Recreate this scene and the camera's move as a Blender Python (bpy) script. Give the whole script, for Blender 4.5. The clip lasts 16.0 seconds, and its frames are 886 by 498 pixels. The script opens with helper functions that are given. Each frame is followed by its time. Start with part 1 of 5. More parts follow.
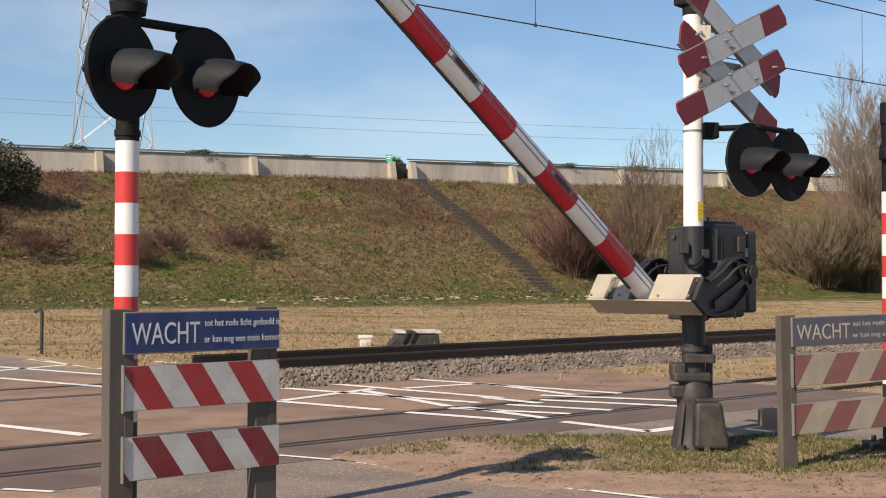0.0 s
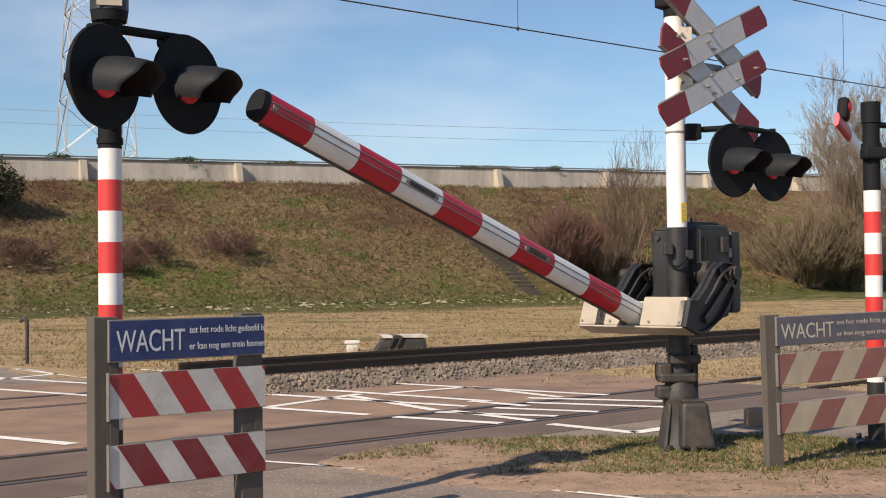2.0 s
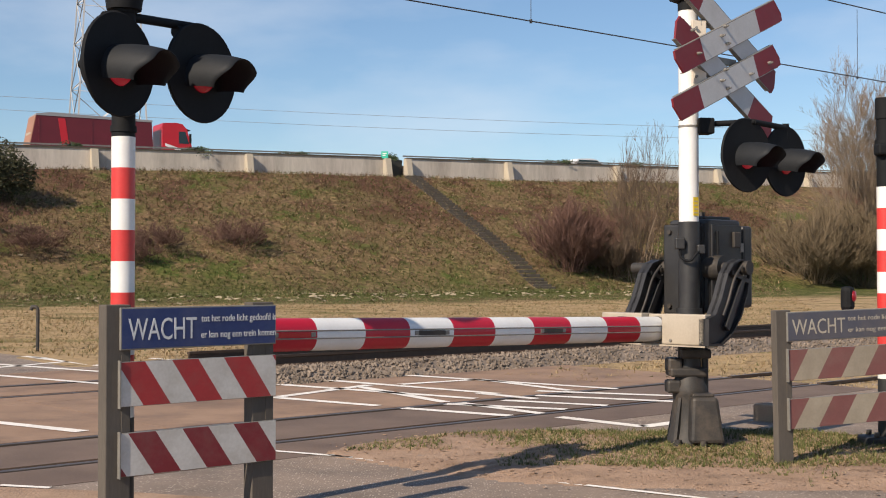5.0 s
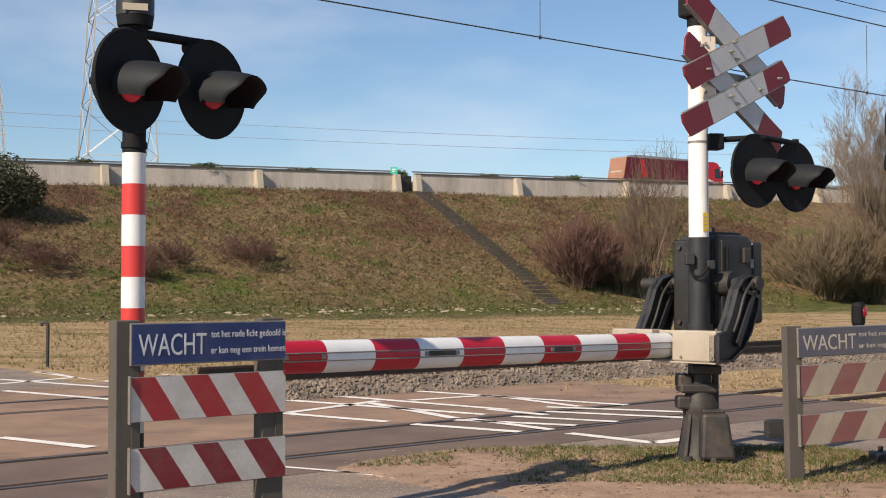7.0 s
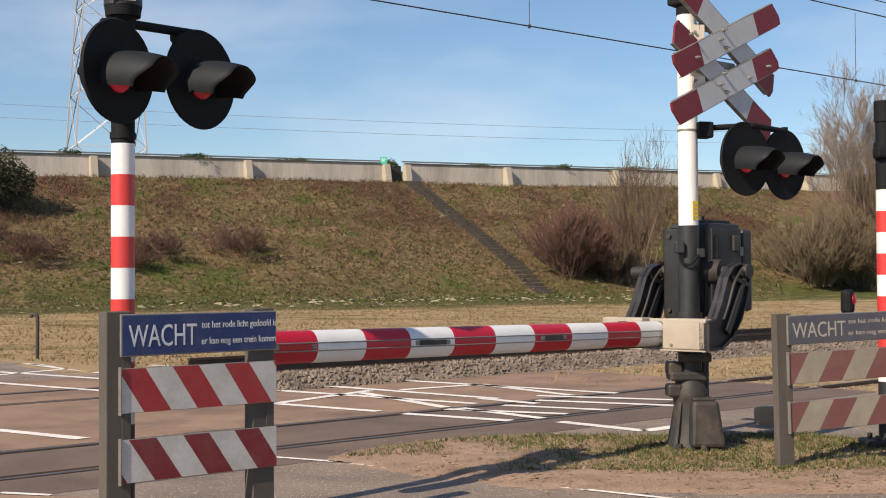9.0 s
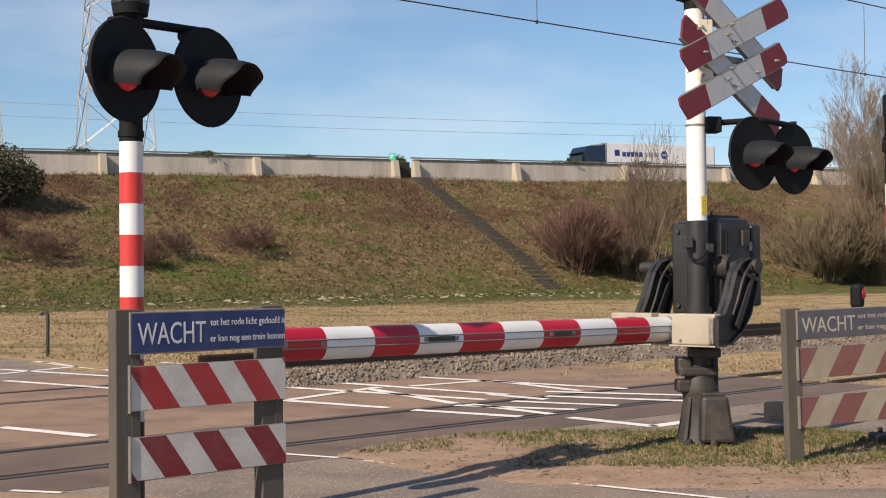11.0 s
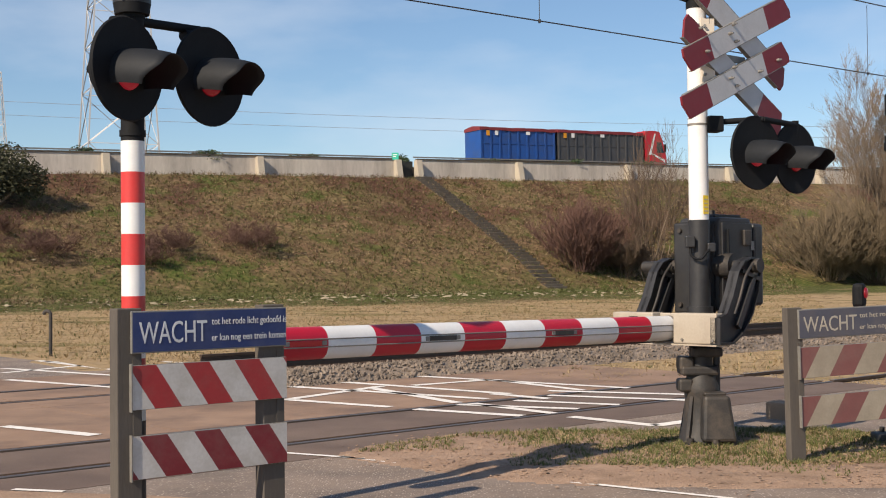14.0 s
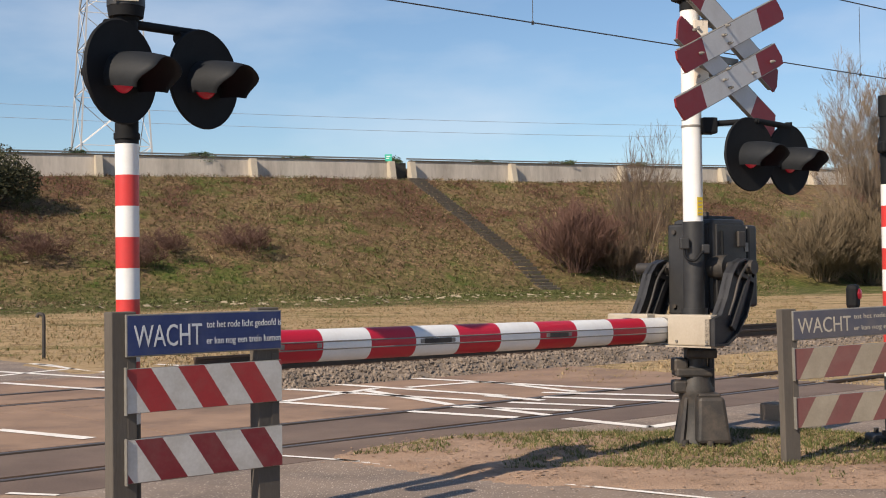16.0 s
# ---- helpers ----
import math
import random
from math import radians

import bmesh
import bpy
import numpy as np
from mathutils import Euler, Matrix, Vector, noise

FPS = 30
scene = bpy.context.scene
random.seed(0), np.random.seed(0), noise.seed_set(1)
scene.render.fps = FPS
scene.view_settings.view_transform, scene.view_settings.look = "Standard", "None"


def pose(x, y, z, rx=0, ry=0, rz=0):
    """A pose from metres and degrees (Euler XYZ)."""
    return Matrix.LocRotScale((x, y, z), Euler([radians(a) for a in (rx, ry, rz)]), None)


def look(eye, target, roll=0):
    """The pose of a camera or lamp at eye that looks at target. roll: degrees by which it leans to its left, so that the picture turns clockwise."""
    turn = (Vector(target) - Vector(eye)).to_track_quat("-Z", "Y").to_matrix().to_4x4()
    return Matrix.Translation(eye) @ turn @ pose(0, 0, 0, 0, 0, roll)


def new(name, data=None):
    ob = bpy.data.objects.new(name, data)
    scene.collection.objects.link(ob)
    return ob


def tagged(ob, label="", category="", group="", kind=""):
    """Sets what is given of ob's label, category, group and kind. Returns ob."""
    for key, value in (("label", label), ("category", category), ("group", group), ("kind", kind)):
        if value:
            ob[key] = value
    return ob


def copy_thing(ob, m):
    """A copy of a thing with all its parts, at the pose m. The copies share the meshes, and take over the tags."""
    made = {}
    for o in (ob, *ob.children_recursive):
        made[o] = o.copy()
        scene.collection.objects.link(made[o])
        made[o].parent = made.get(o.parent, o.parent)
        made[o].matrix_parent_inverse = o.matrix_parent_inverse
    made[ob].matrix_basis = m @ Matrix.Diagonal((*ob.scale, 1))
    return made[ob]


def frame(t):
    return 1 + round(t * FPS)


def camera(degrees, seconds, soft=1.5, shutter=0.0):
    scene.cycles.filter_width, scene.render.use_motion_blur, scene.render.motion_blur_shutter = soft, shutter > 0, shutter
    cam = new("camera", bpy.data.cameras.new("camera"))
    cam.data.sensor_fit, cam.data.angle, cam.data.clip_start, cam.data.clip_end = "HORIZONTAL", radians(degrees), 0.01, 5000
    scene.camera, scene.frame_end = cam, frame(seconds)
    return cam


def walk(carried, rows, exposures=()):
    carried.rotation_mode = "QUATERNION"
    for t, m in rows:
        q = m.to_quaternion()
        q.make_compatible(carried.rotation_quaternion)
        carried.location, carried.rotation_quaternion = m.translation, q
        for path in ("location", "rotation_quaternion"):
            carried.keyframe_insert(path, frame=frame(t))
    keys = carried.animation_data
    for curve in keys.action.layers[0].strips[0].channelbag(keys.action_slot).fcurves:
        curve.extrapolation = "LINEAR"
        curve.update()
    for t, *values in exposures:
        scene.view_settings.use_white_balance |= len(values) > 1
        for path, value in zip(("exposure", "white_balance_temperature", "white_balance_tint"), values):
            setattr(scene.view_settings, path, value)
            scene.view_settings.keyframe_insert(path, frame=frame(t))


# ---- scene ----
cam = camera(39.0, 16.0, soft=1.05)
PATH = [
    (0.0, pose(0.004, 0.012, 1.510, 91.213, -0.117, -0.236)),
    (0.5, pose(0.004, 0.009, 1.510, 91.600, 0.401, -0.382)),
    (1.0, pose(0.009, 0.003, 1.510, 92.250, 0.499, -0.437)),
    (1.5, pose(0.015, 0.002, 1.509, 91.993, 0.515, -0.702)),
    (2.0, pose(0.017, -0.001, 1.507, 91.407, 0.616, -0.848)),
    (2.5, pose(0.004, -0.003, 1.506, 91.646, 0.669, -0.825)),
    (3.0, pose(0.001, -0.007, 1.503, 91.821, 0.559, -0.791)),
    (3.5, pose(0.003, -0.002, 1.502, 91.281, 0.461, -0.730)),
    (4.0, pose(0.007, 0.002, 1.499, 91.043, 0.201, -0.631)),
    (6.5, pose(-0.004, -0.001, 1.502, 91.439, -0.066, -0.214)),
    (7.0, pose(0.000, -0.000, 1.500, 91.790, -0.000, 0.000)),
    (7.5, pose(0.003, -0.007, 1.503, 92.222, 0.034, 0.037)),
    (8.0, pose(-0.002, -0.001, 1.499, 91.916, 0.004, -0.278)),
    (8.5, pose(-0.001, 0.000, 1.498, 91.485, 0.241, -0.497)),
    (11.0, pose(0.005, 0.000, 1.501, 91.136, 0.564, -0.023)),
    (11.5, pose(0.008, -0.004, 1.499, 91.138, 0.463, -0.030)),
    (12.0, pose(0.007, 0.002, 1.498, 91.044, 0.512, -0.145)),
    (12.5, pose(0.011, 0.003, 1.496, 90.948, 0.552, -0.119)),
    (13.0, pose(0.011, 0.003, 1.500, 90.830, 0.727, -0.040)),
    (13.5, pose(0.013, 0.002, 1.502, 91.000, 0.770, 0.005)),
    (14.0, pose(0.016, -0.004, 1.500, 91.106, 0.551, 0.117)),
    (14.5, pose(0.011, 0.002, 1.497, 90.681, 0.391, -0.144)),
    (15.0, pose(0.005, 0.002, 1.498, 90.796, 0.589, -0.384)),
    (15.5, pose(0.004, -0.003, 1.501, 91.099, 0.677, -0.358)),
    (16.0, pose(0.006, -0.001, 1.506, 91.171, 0.682, -0.190)),
]
walk(cam, PATH)

# world: clear spring sky and one low sun behind the camera to the left
EXPOSURE = 0.36
SUN_EL, SUN_AZ = 36.0, 180.0 + 41.0  # azimuth from +y towards +x
world = bpy.data.worlds.new("sky")
scene.world = world
world.use_nodes = True
wn, wl = world.node_tree.nodes, world.node_tree.links
sky = wn.new("ShaderNodeTexSky")
sky.sky_type = "NISHITA"
sky.sun_disc = False
sky.sun_elevation, sky.sun_rotation = radians(SUN_EL), radians(SUN_AZ)
sky.air_density, sky.dust_density, sky.ozone_density = 1.0, 0.25, 4.0
wc = wn.new("ShaderNodeTexCoord")
wm = wn.new("ShaderNodeMapping")
wm.inputs["Scale"].default_value = (2.2, 2.2, 7.0)
wno = wn.new("ShaderNodeTexNoise")
wno.inputs["Scale"].default_value, wno.inputs["Detail"].default_value = 1.6, 7
wr = wn.new("ShaderNodeMapRange")
wr.inputs["From Min"].default_value, wr.inputs["From Max"].default_value = 0.5, 0.85
wr.inputs["To Max"].default_value = 0.55
wmix = wn.new("ShaderNodeMixRGB")
wmix.inputs["Color2"].default_value = (7.5, 7.8, 8.4, 1)
wl.new(wc.outputs["Generated"], wm.inputs["Vector"])
wl.new(wm.outputs["Vector"], wno.inputs["Vector"])
wl.new(wno.outputs["Fac"], wr.inputs["Value"])
wl.new(wr.outputs["Result"], wmix.inputs["Fac"])
wl.new(sky.outputs["Color"], wmix.inputs["Color1"])
wl.new(wmix.outputs["Color"], wn["Background"].inputs["Color"])
wn["Background"].inputs["Strength"].default_value = 0.09
sun = new("sun", bpy.data.lights.new("sun", "SUN"))
sun.data.energy, sun.data.angle, sun.data.color = 4.6, radians(0.5), (1.0, 0.85, 0.675)
SUN_DIR = Vector((math.sin(radians(SUN_AZ)) * math.cos(radians(SUN_EL)), math.cos(radians(SUN_AZ)) * math.cos(radians(SUN_EL)), math.sin(radians(SUN_EL))))
sun.matrix_world = look(SUN_DIR * 50, (0, 0, 0))
scene.view_settings.exposure = EXPOSURE


# ---- materials ----
def mat(name, c1, c2=None, rough=0.6, metal=0.0, scale=8.0, fine=60.0, bump=0.15, dist=0.01, dirt=None, dirt_amt=0.0, emit=None, stretch=(1, 1, 1), spec=0.5, chips=None):
    """Two noise scales mix c1 and c2; a third, sparse one lays dirt on top; fine noise gives relief."""
    m = bpy.data.materials.new(name)
    m.use_nodes = True
    n, l = m.node_tree.nodes, m.node_tree.links
    b = n["Principled BSDF"]
    c2 = c2 or tuple(x * 0.8 for x in c1)
    co = n.new("ShaderNodeTexCoord")
    mp = n.new("ShaderNodeMapping")
    mp.inputs["Scale"].default_value = stretch
    l.new(co.outputs["Object"], mp.inputs["Vector"])
    a = n.new("ShaderNodeTexNoise")
    a.inputs["Scale"].default_value, a.inputs["Detail"].default_value = scale, 5
    f = n.new("ShaderNodeTexNoise")
    f.inputs["Scale"].default_value, f.inputs["Detail"].default_value = fine, 3
    for t in (a, f):
        l.new(mp.outputs["Vector"], t.inputs["Vector"])
    ad = n.new("ShaderNodeMath")
    ad.operation = "MULTIPLY_ADD"
    ad.inputs[1].default_value = 0.45
    l.new(f.outputs["Fac"], ad.inputs[0])
    sc = n.new("ShaderNodeMath")
    sc.operation = "MULTIPLY"
    sc.inputs[1].default_value = 0.55
    l.new(a.outputs["Fac"], sc.inputs[0])
    l.new(sc.outputs[0], ad.inputs[2])
    rp = n.new("ShaderNodeMapRange")
    rp.inputs["From Min"].default_value, rp.inputs["From Max"].default_value = 0.32, 0.68
    l.new(ad.outputs[0], rp.inputs["Value"])
    mx = n.new("ShaderNodeMixRGB")
    mx.inputs["Color1"].default_value, mx.inputs["Color2"].default_value = (*c1, 1), (*c2, 1)
    l.new(rp.outputs["Result"], mx.inputs["Fac"])
    out = mx.outputs["Color"]
    if dirt:
        d = n.new("ShaderNodeTexNoise")
        d.inputs["Scale"].default_value, d.inputs["Detail"].default_value = scale * 0.45, 8
        d.inputs["Roughness"].default_value = 0.7
        l.new(mp.outputs["Vector"], d.inputs["Vector"])
        dr = n.new("ShaderNodeMapRange")
        dr.inputs["From Min"].default_value, dr.inputs["From Max"].default_value = 0.46, 0.66
        dr.inputs["To Max"].default_value = dirt_amt
        l.new(d.outputs["Fac"], dr.inputs["Value"])
        dm = n.new("ShaderNodeMixRGB")
        dm.inputs["Color2"].default_value = (*dirt, 1)
        l.new(dr.outputs["Result"], dm.inputs["Fac"])
        l.new(out, dm.inputs["Color1"])
        out = dm.outputs["Color"]
    if chips:
        # small pale stones showing in the surface
        vo = n.new("ShaderNodeTexVoronoi")
        vo.inputs["Scale"].default_value = chips[1]
        l.new(co.outputs["Object"], vo.inputs["Vector"])
        sp = n.new("ShaderNodeSeparateColor")
        l.new(vo.outputs["Color"], sp.inputs["Color"])
        pick = n.new("ShaderNodeMapRange")
        pick.inputs["From Min"].default_value, pick.inputs["From Max"].default_value = chips[2], 1.0
        l.new(sp.outputs["Red"], pick.inputs["Value"])
        near = n.new("ShaderNodeMapRange")
        near.inputs["From Min"].default_value, near.inputs["From Max"].default_value = 0.42, 0.25
        l.new(vo.outputs["Distance"], near.inputs["Value"])
        both = n.new("ShaderNodeMath")
        both.operation = "MULTIPLY"
        l.new(pick.outputs["Result"], both.inputs[0])
        l.new(near.outputs["Result"], both.inputs[1])
        cm = n.new("ShaderNodeMixRGB")
        cm.inputs["Color2"].default_value = (*chips[0], 1)
        l.new(both.outputs[0], cm.inputs["Fac"])
        l.new(out, cm.inputs["Color1"])
        out = cm.outputs["Color"]
    l.new(out, b.inputs["Base Color"])
    b.inputs["Roughness"].default_value, b.inputs["Metallic"].default_value = rough, metal
    b.inputs["Specular IOR Level"].default_value = spec
    if bump:
        bp = n.new("ShaderNodeBump")
        bp.inputs["Strength"].default_value, bp.inputs["Distance"].default_value = bump, dist
        l.new(ad.outputs[0], bp.inputs["Height"])
        l.new(bp.outputs["Normal"], b.inputs["Normal"])
    if emit:
        b.inputs["Emission Color"].default_value = (*emit[:3], 1)
        b.inputs["Emission Strength"].default_value = emit[3]
    return m


WHITE = mat("white_paint", (0.80, 0.80, 0.80), (0.73, 0.73, 0.72), 0.4, scale=5, dirt=(0.35, 0.31, 0.26), dirt_amt=0.18, bump=0.04)
BOOMR = mat("crimson_boom_foil", (0.50, 0.010, 0.034), (0.44, 0.009, 0.028), 0.4, scale=5, dirt=(0.25, 0.03, 0.04), dirt_amt=0.15, bump=0.03)
RED = mat("red_paint", (0.62, 0.045, 0.04), (0.55, 0.035, 0.035), 0.38, scale=5, dirt=(0.3, 0.1, 0.09), dirt_amt=0.2, bump=0.04)
BLACK = mat("black_paint", (0.016, 0.016, 0.018), (0.026, 0.026, 0.028), 0.5, scale=7, dirt=(0.08, 0.075, 0.066), dirt_amt=0.22, bump=0.08)
BLACKM = mat("matt_black_plastic", (0.006, 0.0065, 0.008), (0.010, 0.011, 0.013), 0.75, scale=9, bump=0.05, spec=0.25)
# Paler twin of the matt black: the visors' sunlit sheen is painted in.
VISORM = mat("sheen_grey_black_visor", (0.010, 0.012, 0.015), (0.016, 0.018, 0.022), 0.65, scale=9, bump=0.04, spec=0.3)
IRON = mat("weathered_black_iron", (0.020, 0.019, 0.019), (0.042, 0.037, 0.033), 0.6, scale=10, fine=90, dirt=(0.13, 0.10, 0.075), dirt_amt=0.4, bump=0.25)
BEIGE = mat("beige_enamel", (0.44, 0.385, 0.31), (0.37, 0.32, 0.255), 0.45, scale=6, dirt=(0.2, 0.16, 0.11), dirt_amt=0.35, bump=0.06)
BRACKET = mat("cream_bracket_paint", (0.66, 0.58, 0.48), (0.56, 0.49, 0.40), 0.5, scale=6, bump=0.04)
FOILW = mat("white_reflective_foil", (0.60, 0.58, 0.55), (0.50, 0.48, 0.45), 0.5, scale=9, dirt=(0.35, 0.31, 0.26), dirt_amt=0.45, bump=0.03)
FOILR = mat("red_reflective_foil", (0.36, 0.027, 0.03), (0.29, 0.024, 0.027), 0.5, scale=9, dirt=(0.25, 0.1, 0.08), dirt_amt=0.35, bump=0.03)
FOILD = mat("deep_red_reflective_foil", (0.20, 0.016, 0.024), (0.16, 0.014, 0.02), 0.5, scale=9, dirt=(0.2, 0.1, 0.09), dirt_amt=0.35, bump=0.03)
SIGNB = mat("blue_sign_enamel", (0.016, 0.034, 0.135), (0.013, 0.027, 0.108), 0.4, scale=6, dirt=(0.12, 0.13, 0.2), dirt_amt=0.3, bump=0.02)
SIGNT = mat("white_lettering", (0.60, 0.62, 0.64), (0.52, 0.54, 0.57), 0.5, bump=0)
# Right-hand board: dust plus the veil of grazing sun glare, mixed into the colours.
GLAREW = mat("dusty_glare_white_foil", (0.36, 0.31, 0.24), (0.29, 0.25, 0.19), 0.7, scale=7, dirt=(0.2, 0.16, 0.12), dirt_amt=0.4, bump=0.03)
GLARER = mat("dusty_glare_red_foil", (0.20, 0.075, 0.07), (0.16, 0.065, 0.06), 0.7, scale=7, dirt=(0.2, 0.13, 0.11), dirt_amt=0.4, bump=0.03)
GLAREB = mat("dusty_glare_blue_enamel", (0.075, 0.078, 0.105), (0.062, 0.064, 0.086), 0.7, scale=6, dirt=(0.14, 0.12, 0.11), dirt_amt=0.4, bump=0.02)
GLARET = mat("dusty_glare_lettering", (0.40, 0.36, 0.30), (0.34, 0.31, 0.26), 0.7, bump=0)
GALV = mat("dull_galvanised_steel", (0.28, 0.27, 0.25), (0.20, 0.19, 0.175), 0.55, 0.3, scale=12, dirt=(0.12, 0.10, 0.08), dirt_amt=0.4)
POSTM = mat("dirty_recycled_plastic_post", (0.105, 0.09, 0.075), (0.078, 0.067, 0.056), 0.8, scale=8, fine=70, dirt=(0.06, 0.052, 0.045), dirt_amt=0.5, bump=0.3, stretch=(1, 1, 0.25))
CROSSW = mat("cross_board_grey_white", (0.56, 0.56, 0.57), (0.48, 0.48, 0.49), 0.5, scale=5, dirt=(0.3, 0.28, 0.26), dirt_amt=0.3, bump=0.03)
CROSSR = mat("cross_board_dark_red", (0.21, 0.012, 0.022), (0.17, 0.010, 0.018), 0.5, scale=5, dirt=(0.2, 0.06, 0.06), dirt_amt=0.3, bump=0.03)
YELLOW = mat("yellow_sticker", (0.75, 0.55, 0.02), (0.65, 0.47, 0.02), 0.5, bump=0)
LENS_ON = mat("lit_red_lens", (0.12, 0.006, 0.010), None, 0.3, bump=0, emit=(1.0, 0.03, 0.065, 0.13))
# Glows faintly too: a steady glow added in place of flashing.
LENS_DIM = mat("dim_glow_red_lens", (0.03, 0.002, 0.004), None, 0.2, bump=0, emit=(1.0, 0.03, 0.055, 0.09))
ASPHALT = mat("worn_asphalt", (0.105, 0.082, 0.067), (0.29, 0.225, 0.178), 0.85, scale=1.5, fine=75, dirt=(0.30, 0.22, 0.16), dirt_amt=0.55, bump=0.8, dist=0.008, chips=((0.62, 0.53, 0.44), 52.0, 0.55))
PLATE = mat("crossing_panel_concrete", (0.215, 0.133, 0.084), (0.37, 0.24, 0.155), 0.75, scale=1.5, fine=90, dirt=(0.115, 0.074, 0.052), dirt_amt=0.65, bump=0.25, dist=0.004)
DARKASPH = mat("dark_patched_asphalt", (0.092, 0.063, 0.048), (0.18, 0.124, 0.094), 0.85, scale=1.3, fine=60, dirt=(0.21, 0.15, 0.112), dirt_amt=0.5, bump=0.5, dist=0.006)
LINEW = mat("worn_white_road_paint", (0.90, 0.86, 0.80), (0.80, 0.75, 0.68), 0.7, scale=6, fine=60, dirt=(0.30, 0.23, 0.18), dirt_amt=0.28, bump=0.1)
RAILM = mat("rusty_rail_steel", (0.055, 0.035, 0.026), (0.085, 0.055, 0.038), 0.6, 0.2, scale=12, bump=0.2)
RAILTOP = mat("polished_rail_head", (0.15, 0.125, 0.11), (0.10, 0.08, 0.068), 0.45, 0.4, scale=6, bump=0.05, stretch=(1, 1, 1))
GROOVE = mat("dark_rubber_flangeway", (0.03, 0.027, 0.026), (0.05, 0.043, 0.04), 0.8, scale=9, bump=0.2)
STONE = mat("ballast_stone", (0.09, 0.07, 0.054), (0.30, 0.24, 0.19), 0.9, scale=3.0, fine=40, bump=0.4)
DIRT = mat("sandy_dirt", (0.44, 0.30, 0.205), (0.25, 0.16, 0.105), 0.95, scale=2.5, fine=55, dirt=(0.15, 0.095, 0.058), dirt_amt=0.7, bump=0.9, dist=0.03)
CONC = mat("weathered_concrete", (0.62, 0.56, 0.49), (0.46, 0.41, 0.355), 0.9, scale=0.9, fine=5, dirt=(0.20, 0.17, 0.145), dirt_amt=0.6, bump=0.2, stretch=(1, 1, 0.22))
TANC = mat("tan_kerb_concrete", (0.30, 0.21, 0.14), (0.22, 0.15, 0.10), 0.9, scale=6, bump=0.3)
CONCP = mat("pale_concrete_buttress", (0.48, 0.42, 0.33), (0.40, 0.35, 0.28), 0.9, scale=1.5, fine=12, bump=0.2)
OLDLID = mat("chipped_white_lid", (0.75, 0.72, 0.65), (0.55, 0.50, 0.43), 0.8, scale=7, dirt=(0.15, 0.11, 0.08), dirt_amt=0.6)
# Gate and strut paint; also the painted shade in the trackside box's openings.
DARKM = mat("dark_paint_and_slot_shade", (0.03, 0.032, 0.03), None, 0.7, bump=0.1)
GREENS = mat("green_sign_face", (0.02, 0.42, 0.30), (0.02, 0.36, 0.26), 0.5, bump=0)
STEEL = mat("pylon_galvanised_lattice", (0.55, 0.55, 0.55), (0.45, 0.45, 0.45), 0.6, 0.2, bump=0)
WIREM = mat("dark_wire", (0.05, 0.05, 0.055), None, 0.6, bump=0)
WIREF = mat("far_cable_grey", (0.33, 0.38, 0.45), None, 0.7, bump=0)
TWIG = mat("bare_brown_twigs", (0.09, 0.062, 0.044), (0.145, 0.10, 0.068), 0.9, scale=1.2, fine=8, bump=0)
TWIGR = mat("reddish_bare_twigs", (0.10, 0.05, 0.04), (0.15, 0.082, 0.06), 0.9, scale=1.2, fine=8, bump=0)
TWIGO = mat("olive_brown_bare_twigs", (0.10, 0.075, 0.045), (0.17, 0.125, 0.075), 0.9, scale=1.2, fine=8, bump=0)
TWIGP = mat("pale_willow_twigs", (0.22, 0.165, 0.115), (0.17, 0.125, 0.09), 0.9, scale=1.2, fine=8, bump=0)
BARK = mat("grey_brown_bark", (0.14, 0.105, 0.075), (0.2, 0.155, 0.115), 0.95, scale=6, bump=0.3)
LEAFD = mat("dark_evergreen_leaf", (0.025, 0.045, 0.016), (0.05, 0.075, 0.025), 0.7, scale=1.5, fine=9, bump=0)
LEAFO = mat("dark_olive_leaf", (0.030, 0.036, 0.014), (0.065, 0.062, 0.028), 0.8, scale=1.5, fine=9, bump=0)
GRASSG = mat("green_grass_blades", (0.075, 0.095, 0.022), (0.14, 0.135, 0.042), 0.85, scale=1.1, fine=5, bump=0)
GRASSD = mat("dry_straw_blades", (0.42, 0.32, 0.175), (0.27, 0.19, 0.10), 0.9, scale=1.1, fine=5, bump=0)
GRASSB = mat("brown_dead_stems", (0.13, 0.085, 0.05), (0.21, 0.14, 0.08), 0.9, scale=1.1, fine=5, bump=0)
PALE = mat("pale_dead_umbels", (0.40, 0.33, 0.22), (0.28, 0.23, 0.15), 0.9, bump=0)
STAIRM = mat("dark_weathered_stair_slab", (0.055, 0.047, 0.039), (0.105, 0.088, 0.07), 0.9, scale=2, fine=12, bump=0.3)


# ---- helpers for building ----
def link(name, bm, material, parent=None, label="", m=None, smooth=False):
    me = bpy.data.meshes.new(name)
    bm.normal_update()
    bm.to_mesh(me)
    bm.free()
    if smooth:
        me.shade_smooth()
    me.materials.append(material)
    ob = new(name, me)
    if parent is not None:
        ob.parent = parent
    if m is not None:
        ob.matrix_basis = m
    if label:
        ob["label"] = label
    return ob


def part(name, bm, material, parent, label="", smooth=False):
    return link(name, bm, material, parent, label, None, smooth)


def root(name, m, label, category, group="", kind=""):
    ob = new(name)
    ob.empty_display_size = 0.2
    ob.matrix_basis = m
    return tagged(ob, label, category, group, kind)


